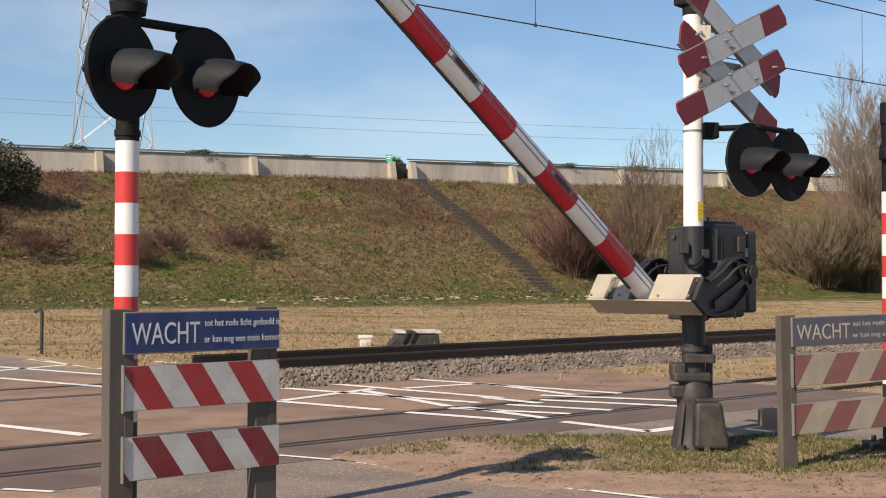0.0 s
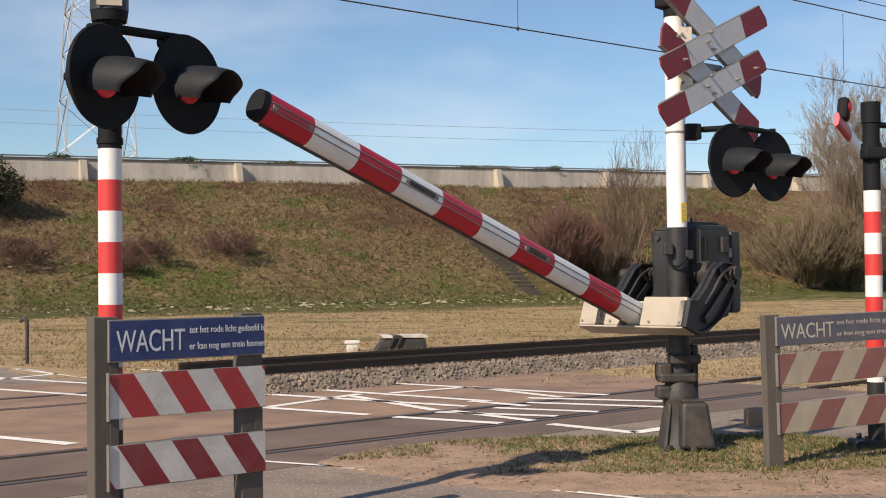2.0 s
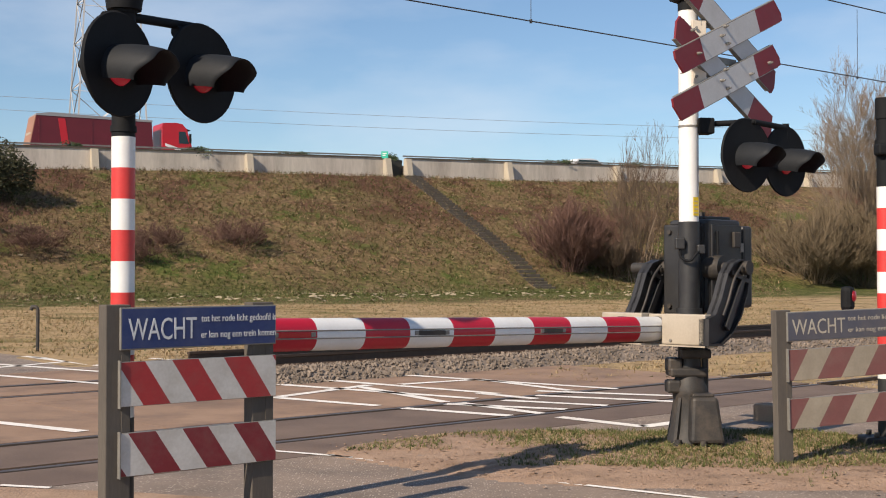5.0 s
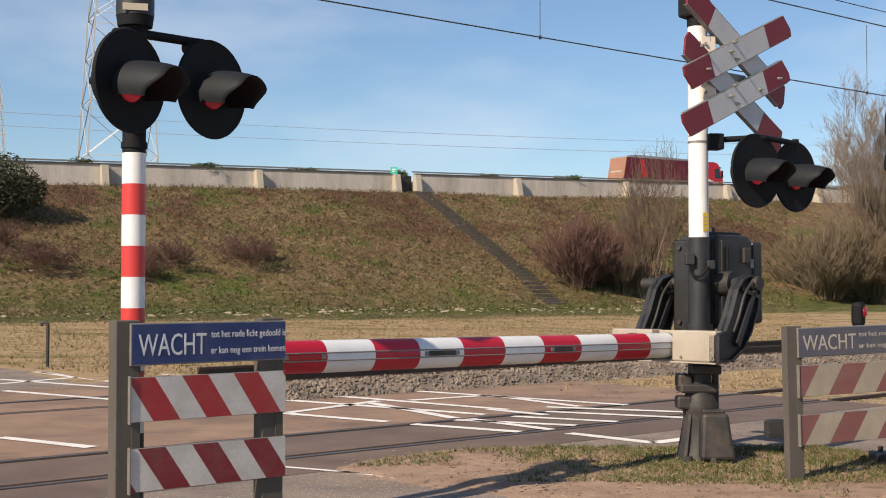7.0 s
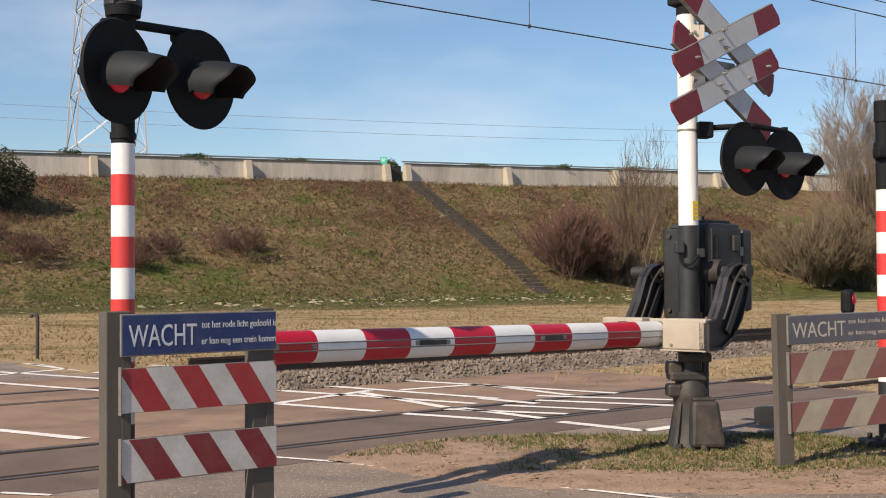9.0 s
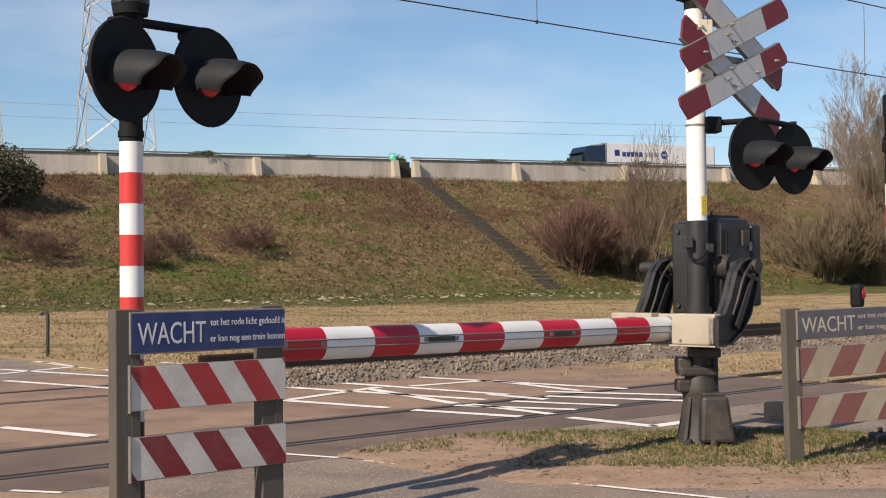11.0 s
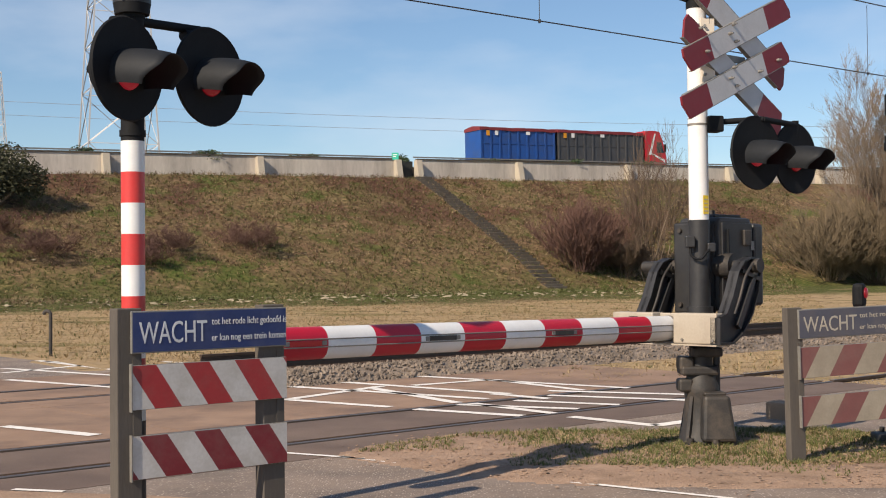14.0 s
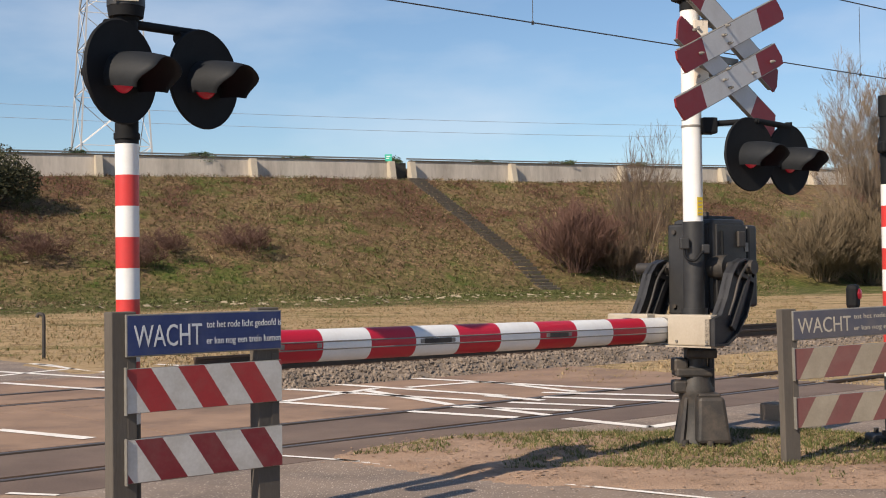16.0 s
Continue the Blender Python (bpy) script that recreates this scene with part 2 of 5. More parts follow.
def box(bm, x0, x1, y0, y1, z0, z1, bevel=0.0, m=None):
    made = bmesh.ops.create_cube(bm, size=1.0)["verts"]
    bmesh.ops.transform(bm, verts=made, matrix=Matrix.Translation(((x0 + x1) / 2, (y0 + y1) / 2, (z0 + z1) / 2)) @ Matrix.Diagonal((x1 - x0, y1 - y0, z1 - z0, 1)))
    if bevel:
        edges = list({e for v in made for e in v.link_edges})
        r = bmesh.ops.bevel(bm, geom=edges, offset=bevel, segments=2, profile=0.5, affect="EDGES")
        made = list({v for f in r["faces"] for v in f.verts} | {v for v in made if v.is_valid})
    if m is not None:
        bmesh.ops.transform(bm, verts=[v for v in made if v.is_valid], matrix=m)
    return bm


def tube(bm, p0, p1, r0, r1=None, seg=20, caps=True):
    p0, p1 = Vector(p0), Vector(p1)
    r1 = r0 if r1 is None else r1
    made = bmesh.ops.create_cone(bm, cap_ends=caps, segments=seg, radius1=r0, radius2=r1, depth=(p1 - p0).length)["verts"]
    q = (p1 - p0).to_track_quat("Z", "Y").to_matrix().to_4x4()
    bmesh.ops.transform(bm, verts=made, matrix=Matrix.Translation((p0 + p1) / 2) @ q)
    return bm


def prism(bm, pts, y0, y1, m=None):
    """A polygon in x, z drawn out from y0 to y1."""
    a = [bm.verts.new((x, y0, z)) for x, z in pts]
    b = [bm.verts.new((x, y1, z)) for x, z in pts]
    bm.faces.new(a)
    bm.faces.new(b[::-1])
    for i in range(len(pts)):
        j = (i + 1) % len(pts)
        bm.faces.new((a[j], a[i], b[i], b[j]))
    bmesh.ops.recalc_face_normals(bm, faces=bm.faces)
    if m is not None:
        bmesh.ops.transform(bm, verts=a + b, matrix=m)
    return bm


def B(*a, **k):
    return box(bmesh.new(), *a, **k)


def T(*a, **k):
    return tube(bmesh.new(), *a, **k)


def spin(bm, profile, seg=28):
    """A lathe round z: profile of (radius, z)."""
    rings = []
    for r, z in profile:
        rings.append([bm.verts.new((r * math.cos(2 * math.pi * i / seg), r * math.sin(2 * math.pi * i / seg), z)) for i in range(seg)])
    for a, b in zip(rings, rings[1:]):
        for i in range(seg):
            bm.faces.new((a[i], a[(i + 1) % seg], b[(i + 1) % seg], b[i]))
    bm.faces.new(rings[0][::-1])
    bm.faces.new(rings[-1])
    return bm


def cable(name, pts, r, material, parent=None, label=""):
    cu = bpy.data.curves.new(name, "CURVE")
    cu.dimensions, cu.bevel_depth, cu.bevel_resolution, cu.use_fill_caps = "3D", r, 2, True
    s = cu.splines.new("POLY")
    s.points.add(len(pts) - 1)
    for p, q in zip(s.points, pts):
        p.co = (*q, 1)
    cu.materials.append(material)
    tmp = bpy.data.objects.new(name, cu)
    me = bpy.data.meshes.new_from_object(tmp)
    bpy.data.objects.remove(tmp)
    me.name = name
    ob = new(name, me)
    if not me.materials:
        me.materials.append(material)
    if parent is not None:
        ob.parent = parent
    if label:
        ob["label"] = label
    return ob


def bend(pts, n=8):
    """A smooth curve through the points (Catmull-Rom)."""
    p = [Vector(q) for q in pts]
    p = [p[0] * 2 - p[1]] + p + [p[-1] * 2 - p[-2]]
    out = []
    for i in range(1, len(p) - 2):
        for k in range(n):
            t = k / n
            a, b, c, d = p[i - 1], p[i], p[i + 1], p[i + 2]
            out.append(0.5 * ((2 * b) + (c - a) * t + (2 * a - 5 * b + 4 * c - d) * t * t + (3 * b - a - 3 * c + d) * t ** 3))
    return out + [p[-2]]


def letters(text, size, material, parent, m, width=None, name="lettering"):
    cu = bpy.data.curves.new(name, "FONT")
    cu.body, cu.size, cu.extrude, cu.resolution_u = text, size, 0.0012, 3
    tmp = bpy.data.objects.new(name, cu)
    me = bpy.data.meshes.new_from_object(tmp)
    bpy.data.objects.remove(tmp)
    xs = [v.co.x for v in me.vertices]
    me.transform(Matrix.Translation((-min(xs), 0, 0)))
    if width:
        me.transform(Matrix.Diagonal((width / (max(xs) - min(xs)), 1, 1, 1)))
    me.materials.clear()
    me.materials.append(material)
    ob = new(name, me)
    ob.parent, ob.matrix_basis = parent, m
    return ob


# the rails' way and the crossing's axes: a runs along the rails, e across them, away from the camera
RA = Vector((0.755, 0.656, 0))
EA = Vector((-0.656, 0.755, 0))
NA = -EA


def at(a, e, z=0.0):
    return RA * a + EA * e + Vector((0, 0, z))


# the motorway's axes
HD = Vector((0.875, 0.485, 0)).normalized()
HN = Vector((-0.485, 0.875, 0)).normalized()
WALL_E, RISE = 81.96, 0.0152


def hw(h, e, z=0.0):
    return HD * h + HN * e + Vector((0, 0, z))


def road_z(h):
    return 8.78 + RISE * (h - 30.6)


def smooth01(x):
    x = max(0.0, min(1.0, x))
    return x * x * (3 - 2 * x)


def terrain(x, y):
    p = Vector((x, y, 0))
    h, e = p.dot(HD), p.dot(HN)
    hh = max(-250.0, min(300.0, h))
    top = road_z(hh) - 0.42
    toe = 0.35
    if e < 20:
        z = -0.03
    elif e < 61:
        z = -0.03 + (toe + 0.03) * smooth01((e - 20) / 41) ** 1.5
    elif e < 82.5:
        t = (e - 61) / 20.0
        lin = toe + (top - toe) * min(1.0, t)
        r = smooth01(t * 4) if t < 0.25 else 1
        z = toe + (lin - toe) * (0.45 + 0.55 * r)
    elif e < 112:
        z = top
    else:
        z = top * max(0.0, 1 - (e - 112) / 22)
    if 20 < e < 82:
        z += 0.10 * (noise.noise(Vector((x * 0.25, y * 0.25, 3.0)))) + 0.22 * noise.noise(Vector((x * 0.06, y * 0.06, 1.0))) * smooth01((e - 58) / 8)
    return z


# ---- ground ----
def ground_material():
    m = bpy.data.materials.new("meadow_and_bank")
    m.use_nodes = True
    n, l = m.node_tree.nodes, m.node_tree.links
    b = n["Principled BSDF"]
    b.inputs["Roughness"].default_value = 0.95
    b.inputs["Specular IOR Level"].default_value = 0.1
    g = n.new("ShaderNodeTexCoord")

    def tex(scale, detail=5, stretch=None):
        t = n.new("ShaderNodeTexNoise")
        t.inputs["Scale"].default_value, t.inputs["Detail"].default_value = scale, detail
        t.inputs["Roughness"].default_value = 0.62
        v = g.outputs["Object"]
        if stretch:
            mp = n.new("ShaderNodeMapping")
            mp.inputs["Scale"].default_value = stretch
            l.new(v, mp.inputs["Vector"])
            v = mp.outputs["Vector"]
        l.new(v, t.inputs["Vector"])
        return t.outputs["Fac"]

    def ramp(v, lo, hi):
        r = n.new("ShaderNodeMapRange")
        r.inputs["From Min"].default_value, r.inputs["From Max"].default_value = lo, hi
        l.new(v, r.inputs["Value"])
        return r.outputs["Result"]

    def mix(f, c1, c2):
        x = n.new("ShaderNodeMixRGB")
        l.new(f, x.inputs["Fac"])
        for k, c in (("Color1", c1), ("Color2", c2)):
            if isinstance(c, tuple):
                x.inputs[k].default_value = (*c, 1)
            else:
                l.new(c, x.inputs[k])
        return x.outputs["Color"]

    dot = n.new("ShaderNodeVectorMath")
    dot.operation = "DOT_PRODUCT"
    dot.inputs[1].default_value = HN
    l.new(g.outputs["Object"], dot.inputs[0])
    wob = n.new("ShaderNodeMath")
    wob.operation = "MULTIPLY_ADD"
    wob.inputs[1].default_value = 9.0
    l.new(tex(0.09, 4), wob.inputs[0])
    l.new(dot.outputs["Value"], wob.inputs[2])
    e = wob.outputs[0]
    fine, mid = ramp(tex(5, 8), 0.3, 0.7), ramp(tex(0.8, 6), 0.35, 0.65)
    tiny = ramp(tex(3.6, 10), 0.40, 0.60)
    straw = mix(fine, (0.46, 0.335, 0.19), (0.30, 0.21, 0.115))
    green = mix(tiny, (0.040, 0.056, 0.013), (0.125, 0.125, 0.04))
    brown = mix(tiny, (0.28, 0.185, 0.105), (0.065, 0.042, 0.025))
    olive = mix(tiny, (0.060, 0.050, 0.018), (0.27, 0.20, 0.10))
    meadow = mix(ramp(tex(0.12, 6, (1, 4, 1)), 0.54, 0.62), straw, mix(fine, (0.24, 0.19, 0.085), (0.14, 0.125, 0.045)))
    low = mix(ramp(e, 50.5, 53.5), meadow, mix(ramp(mid, 0.55, 1.0), green, mix(fine, straw, green)))
    bank = mix(ramp(mid, 0.2, 0.8), olive, brown)
    c = mix(ramp(e, 65, 70), low, bank)
    c = mix(ramp(tex(1.7, 7), 0.54, 0.70), c, mix(tiny, (0.10, 0.07, 0.038), (0.045, 0.032, 0.02)))
    c = mix(ramp(tex(0.33, 6), 0.53, 0.60), c, mix(ramp(e, 52, 58), c, mix(tiny, (0.055, 0.082, 0.018), (0.13, 0.125, 0.042))))
    l.new(mix(ramp(tex(0.14, 5), 0.50, 0.58), c, mix(ramp(e, 72, 78), c, mix(tiny, (0.155, 0.08, 0.052), (0.075, 0.042, 0.03)))), b.inputs["Base Color"])
    bp = n.new("ShaderNodeBump")
    bp.inputs["Strength"].default_value, bp.inputs["Distance"].default_value = 0.9, 0.12
    l.new(tex(3.5, 9), bp.inputs["Height"])
    l.new(bp.outputs["Normal"], b.inputs["Normal"])
    return m


def steps(*spans):
    out = []
    for a, b, d in spans:
        k = max(1, round((b - a) / d))
        out += [a + (b - a) * i / k for i in range(k)]
    return out + [spans[-1][1]]


def build_ground():
    xs = steps((-3000, -300, 300), (-300, -70, 20), (-70, 110, 1.5), (110, 300, 15), (300, 3000, 300))
    ys = steps((-300, -20, 40), (-20, 12, 4), (12, 45, 2), (45, 150, 1.2), (150, 300, 10), (300, 3000, 300))
    vs = [(x, y, terrain(x, y)) for y in ys for x in xs]
    w = len(xs)
    fs = [(j * w + i, j * w + i + 1, (j + 1) * w + i + 1, (j + 1) * w + i) for j in range(len(ys) - 1) for i in range(w - 1)]
    me = bpy.data.meshes.new("ground")
    me.from_pydata(vs, [], fs)
    me.shade_smooth()
    me.materials.append(ground_material())
    tagged(new("ground", me), "dry spring meadow and grassy motorway embankment", "ground", kind="structure")


build_ground()


def slab(name, pts, z0, z1, material, label, category, kind="structure"):
    bm = bmesh.new()
    a = [bm.verts.new((x, y, z1)) for x, y in pts]
    b = [bm.verts.new((x, y, z0)) for x, y in pts]
    bm.faces.new(a)
    bm.faces.new(b[::-1])
    for i in range(len(pts)):
        j = (i + 1) % len(pts)
        bm.faces.new((a[i], b[i], b[j], a[j]))
    bmesh.ops.recalc_face_normals(bm, faces=bm.faces)
    return tagged(link(name, bm, material), label, category, kind=kind)


def xy(a, e):
    v = at(a, e)
    return v.x, v.y


# asphalt round the crossing, and the concrete crossing deck between
slab("road", [xy(-40, -14), xy(60, -14), xy(60, 8.4), xy(-40, 8.4)], -0.2, 0.0, ASPHALT, "worn grey asphalt road and cycle path", "road")
slab("road_far", [xy(-40, 18.2), xy(9.2, 18.2), xy(9.2, 24.5), xy(-40, 24.5)], -0.2, 0.0, ASPHALT, "worn asphalt road beyond the tracks", "road")


# rails set in the deck
RAILS = (9.28, 10.72, 14.75, 16.19)
DECK_A1 = 14.9


def deck():
    ob = new("crossing_deck")
    tagged(ob, "brown-grey concrete level crossing deck panels", "crossing deck", kind="structure")
    lanes = ((8.42, 9.20), (9.42, 10.58), (10.80, 13.9), (13.91, 14.67), (14.89, 16.05), (16.27, 18.18))
    for e0, e1 in lanes:
        a = -30.0
        stop = DECK_A1 if e1 < 14 else 9.3
        while a < stop - 0.1:
            b = min(a + 3.6, stop)
            bm = bmesh.new()
            box(bm, a + 0.006, b - 0.006, e0, e1, -0.2, 0.0)
            me_m = Matrix(((RA.x, EA.x, 0, 0), (RA.y, EA.y, 0, 0), (0, 0, 1, 0), (0, 0, 0, 1)))
            bmesh.ops.transform(bm, verts=bm.verts, matrix=me_m)
            part("panel", bm, DARKASPH if e1 < 10.7 else PLATE, ob)
            a = b


deck()
AXM = Matrix(((RA.x, EA.x, 0, 0), (RA.y, EA.y, 0, 0), (0, 0, 1, 0), (0, 0, 0, 1)))


def flush_rail(e, a0, a1):
    ob = root("rail", AXM @ Matrix.Translation((0, e, 0)), "rusty steel rail sunk in the crossing deck", "rail", "track rails")
    s = 1
    part("head", B(a0, a1, -0.036, 0.036, -0.16, 0.004, 0.006), RAILTOP, ob, "worn shiny rail head")
    part("flangeway", B(a0, a1, -0.078, -0.036, -0.2, -0.03), GROOVE, ob, "dark groove beside the rail")
    part("flangeway", B(a0, a1, 0.036, 0.10, -0.2, -0.03), GROOVE, ob, "dark groove beside the rail")


for e in RAILS[:2]:
    flush_rail(e, -30, DECK_A1)
for e in RAILS[2:]:
    flush_rail(e, -30, 9.3)


def open_rail(e, a0, a1, zt):
    ob = root("rail", AXM @ Matrix.Translation((0, e, zt)), "dark rusty steel rail on the ballast bed", "rail", "track rails")
    bm = bmesh.new()
    pts = [(-0.07, -0.165), (0.07, -0.165), (0.07, -0.15), (0.012, -0.13), (0.012, -0.045), (0.034, -0.035), (0.034, -0.003), (-0.034, -0.003), (-0.034, -0.035), (-0.012, -0.045), (-0.012, -0.13), (-0.07, -0.15)]
    v0 = [bm.verts.new((a0, y, z)) for y, z in pts]
    v1 = [bm.verts.new((a1, y, z)) for y, z in pts]
    bm.faces.new(v0)
    bm.faces.new(v1[::-1])
    for i in range(len(pts)):
        j = (i + 1) % len(pts)
        bm.faces.new((v0[i], v0[j], v1[j], v1[i]))
    bmesh.ops.recalc_face_normals(bm, faces=bm.faces)
    part("web", bm, RAILM, ob)
    part("head", B(a0, a1, -0.022, 0.022, -0.003, 0.001), RAILTOP if zt < 0.1 else RAILM, ob, "worn rail head")


ZR = 0.34
for e in RAILS[2:]:
    open_rail(e, 9.32, 160, ZR)
for e in RAILS[:2]:
    open_rail(e, DECK_A1 + 0.02, 160, 0.0 + 0.02)


def ballast(a0, a1, e0, e1, top, count, seed):
    ob = root("ballast_bed", AXM.copy(), "grey crushed stone ballast under the rails", "ballast", kind="structure")
    w = 0.5
    bm = bmesh.new()
    pts = [(e0 - w, -0.1), (e0, top), (e1, top), (e1 + w, -0.1)]
    a = [bm.verts.new((a0, y, z)) for y, z in pts]
    b = [bm.verts.new((a1, y, z)) for y, z in pts]
    for f in ((a[0], a[1], b[1], b[0]), (a[1], a[2], b[2], b[1]), (a[2], a[3], b[3], b[2]), (a[3], a[2], a[1], a[0])):
        bm.faces.new(f)
    bmesh.ops.recalc_face_normals(bm, faces=bm.faces)
    part("bed", bm, STONE, ob)
    rng = random.Random(seed)
    vs, fs = [], []
    shape = [(1, 0, 0), (-1, 0, 0), (0, 1, 0), (0, -1, 0), (0, 0, 1), (0, 0, -1)]
    tri = [(0, 2, 4), (2, 1, 4), (1, 3, 4), (3, 0, 4), (2, 0, 5), (1, 2, 5), (3, 1, 5), (0, 3, 5)]
    for _ in range(count):
        u = rng.random() ** 1.7
        x, y = a0 + u * (a1 - a0), rng.uniform(e0 - w * 0.95, e1)
        z = top if y > e0 else -0.1 + (top + 0.1) * (y - e0 + w) / w
        r = rng.uniform(0.02, 0.048)
        q = Euler((rng.uniform(0, 6), rng.uniform(0, 6), rng.uniform(0, 6))).to_matrix()
        k = len(vs)
        for s in shape:
            p = q @ Vector((s[0] * r * rng.uniform(0.7, 1.3), s[1] * r * rng.uniform(0.7, 1.2), s[2] * r * rng.uniform(0.6, 1)))
            vs.append((x + p.x, y + p.y, z + p.z + r * 0.3))
        fs += [(k + i, k + j, k + m) for i, j, m in tri]
    me = bpy.data.meshes.new("stones")
    me.from_pydata(vs, [], fs)
    me.materials.append(STONE)
    st = new("stones", me)
    st.parent = ob
    tagged(st, kind="stuff")


ballast(9.4, 60, RAILS[2] - 0.42, RAILS[3] + 0.55, ZR - 0.18, 24000, 3)
ballast(DECK_A1 + 0.05, 42, RAILS[0] - 0.5, RAILS[1] + 0.5, -0.06, 3000, 4)


def sleepers():
    for i in range(40):
        ob = tagged(link("sleeper", B(-0.13, 0.13, RAILS[2] - 0.45, RAILS[3] + 0.45, -0.2, 0.0, 0.015), CONCP, m=AXM @ Matrix.Translation((9.6 + 0.62 * i, 0, ZR - 0.2))), "grey concrete railway sleeper in the ballast", "sleeper", "sleepers") if i == 0 else copy_thing(first, AXM @ Matrix.Translation((9.6 + 0.62 * i, 0, ZR - 0.2)))
        if i == 0:
            first = ob


sleepers()


# road paint: each stripe from one ground point to another
def stripe(x0, y0, x1, y1, w=0.155, z=0.006):
    d = Vector((x1 - x0, y1 - y0, 0))
    s = Vector((-d.y, d.x, 0)).normalized() * w / 2
    bm = bmesh.new()
    k = max(1, int(d.length / 0.6))
    rows = []
    for i in range(k + 1):
        p = Vector((x0, y0, z)) + d * (i / k)
        j = 1 + 0.18 * noise.noise(p * 3.1)
        rows.append((bm.verts.new(p + s * j), bm.verts.new(p - s * j)))
    for r, q in zip(rows, rows[1:]):
        bm.faces.new((r[0], r[1], q[1], q[0]))
    tagged(link("road_marking", bm, LINEW), "worn white painted stripe on the crossing", "road marking", "crossing stripes", "structure")


STRIPES_DECK = (
    (-6.4, 23.0, 2.35, 16.08), (-7.3, 22.4, 0.8, 15.46), (-7.27, 20.59, 0.5, 14.86), (-6.4, 18.3, -0.62, 14.07),
    (-1.89, 15.04, -0.85, 16.66), (-0.95, 16.37, 0.14, 14.45), (-0.44, 16.75, 0.65, 17.54), (0.65, 17.54, 1.73, 15.86),
    (1.3, 15.81, 2.95, 15.16), (0.57, 15.5, 1.22, 14.83), (0.81, 14.66, 1.95, 14.07), (1.25, 15.23, 2.8, 14.5),
)
STRIPES_NEAR = (
    (0.3, 14.37, 1.15, 13.28), (-0.33, 13.82, 0.8, 13.08), (0.14, 14.26, 1.45, 13.69), (1.3, 12.96, 2.04, 12.15),
    (2.04, 12.15, 2.45, 12.52), (-4.44, 12.6, -3.3, 11.82), (-7.15, 22.24, -5.32, 20.09), (-6.93, 19.62, -5.9, 21.5),
    (-4.3, 19.2, -3.2, 17.9), (-1.36, 10.54, -0.57, 10.12), (-0.86, 10.30, 0.30, 9.38), (0.30, 9.38, 3.4, 7.13), (-3.05, 8.85, -2.66, 8.74),
)
for s in STRIPES_DECK:
    stripe(*s)
for s in STRIPES_NEAR[:9]:
    stripe(*s)
for s in STRIPES_NEAR[9:]:
    stripe(*s, w=0.06)


# the grassy verge with its sandy edge
def verge_z(p):
    return 0.012 + 0.022 * noise.noise(Vector((p.x * 1.6, p.y * 1.6, 0))) + 0.014 * noise.noise(Vector((p.x * 6, p.y * 6, 2)))


VERGE = ((-0.93, 10.42), (-0.62, 11.0), (0.15, 11.72), (1.0, 11.95), (1.7, 11.85), (2.4, 11.9), (3.3, 11.95), (3.9, 11.5), (4.6, 11.2), (7.5, 11.0), (10.0, 9.2), (6.5, 7.6), (4.2, 8.28), (3.0, 8.6), (1.64, 8.68), (1.03, 8.82), (0.49, 9.0), (-0.08, 9.48), (-0.6, 10.02))


def inside(x, y, poly):
    c = False
    for (x0, y0), (x1, y1) in zip(poly, poly[1:] + poly[:1]):
        if (y0 > y) != (y1 > y) and x < (x1 - x0) * (y - y0) / (y1 - y0) + x0:
            c = not c
    return c


def edge_distance(x, y, poly):
    best = 9.0
    p = Vector((x, y))
    for q0, q1 in zip(poly, poly[1:] + poly[:1]):
        a, b = Vector(q0), Vector(q1)
        t = max(0, min(1, (p - a).dot(b - a) / (b - a).length_squared))
        best = min(best, (a + (b - a) * t - p).length)
    return best


def build_verge():
    d = 0.09
    vs, fs, idx = [], [], {}
    for j in range(int(5.0 / d)):
        for i in range(int(11.4 / d)):
            x, y = -1.1 + i * d, 7.5 + j * d
            ins = inside(x, y, VERGE)
            dist = edge_distance(x, y, VERGE)
            if not ins and dist > d * 1.6:
                continue
            z = verge_z(Vector((x, y, 0))) * smooth01(dist / 0.45) + 0.006 if ins else -0.004
            idx[i, j] = len(vs)
            vs.append((x, y, z))
    for (i, j), k in idx.items():
        q = [idx.get(c) for c in ((i + 1, j), (i + 1, j + 1), (i, j + 1))]
        if None not in q:
            fs.append((k, *q))
    me = bpy.data.meshes.new("verge")
    me.from_pydata(vs, [], fs)
    me.shade_smooth()
    me.materials.append(DIRT)
    tagged(new("verge", me), "sandy roadside verge with short spring grass", "verge", kind="structure")


build_verge()


def litter():
    """Dead leaves and crumbs on the verge and along its edge."""
    rng = random.Random(31)
    vs, fs = [], []
    for _ in range(3600):
        x, y = rng.uniform(-1.0, 6.0), rng.uniform(7.9, 12.2)
        ins = inside(x, y, VERGE)
        dist = edge_distance(x, y, VERGE)
        if not ins and (dist > 0.35 or rng.random() > 0.4 * (1 - dist / 0.35)):
            continue
        z = (verge_z(Vector((x, y, 0))) * smooth01(dist / 0.45) + 0.008) if ins else 0.004
        s = rng.uniform(0.008, 0.03)
        a = rng.uniform(0, 6.28)
        c, d = math.cos(a) * s, math.sin(a) * s
        k = len(vs)
        vs += [(x + c, y + d, z + rng.uniform(0, 0.012)), (x - d * 0.5, y + c * 0.5, z + 0.002), (x - c, y - d, z + rng.uniform(0, 0.012)), (x + d * 0.5, y - c * 0.5, z + 0.006)]
        fs += [(k, k + 1, k + 2), (k, k + 2, k + 3)]
    me = bpy.data.meshes.new("leaf_litter")
    me.from_pydata(vs, [], fs)
    me.materials.append(DIRT)
    tagged(new("leaf_litter", me), "dead leaves and crumbs on the verge", "leaf litter", kind="stuff")


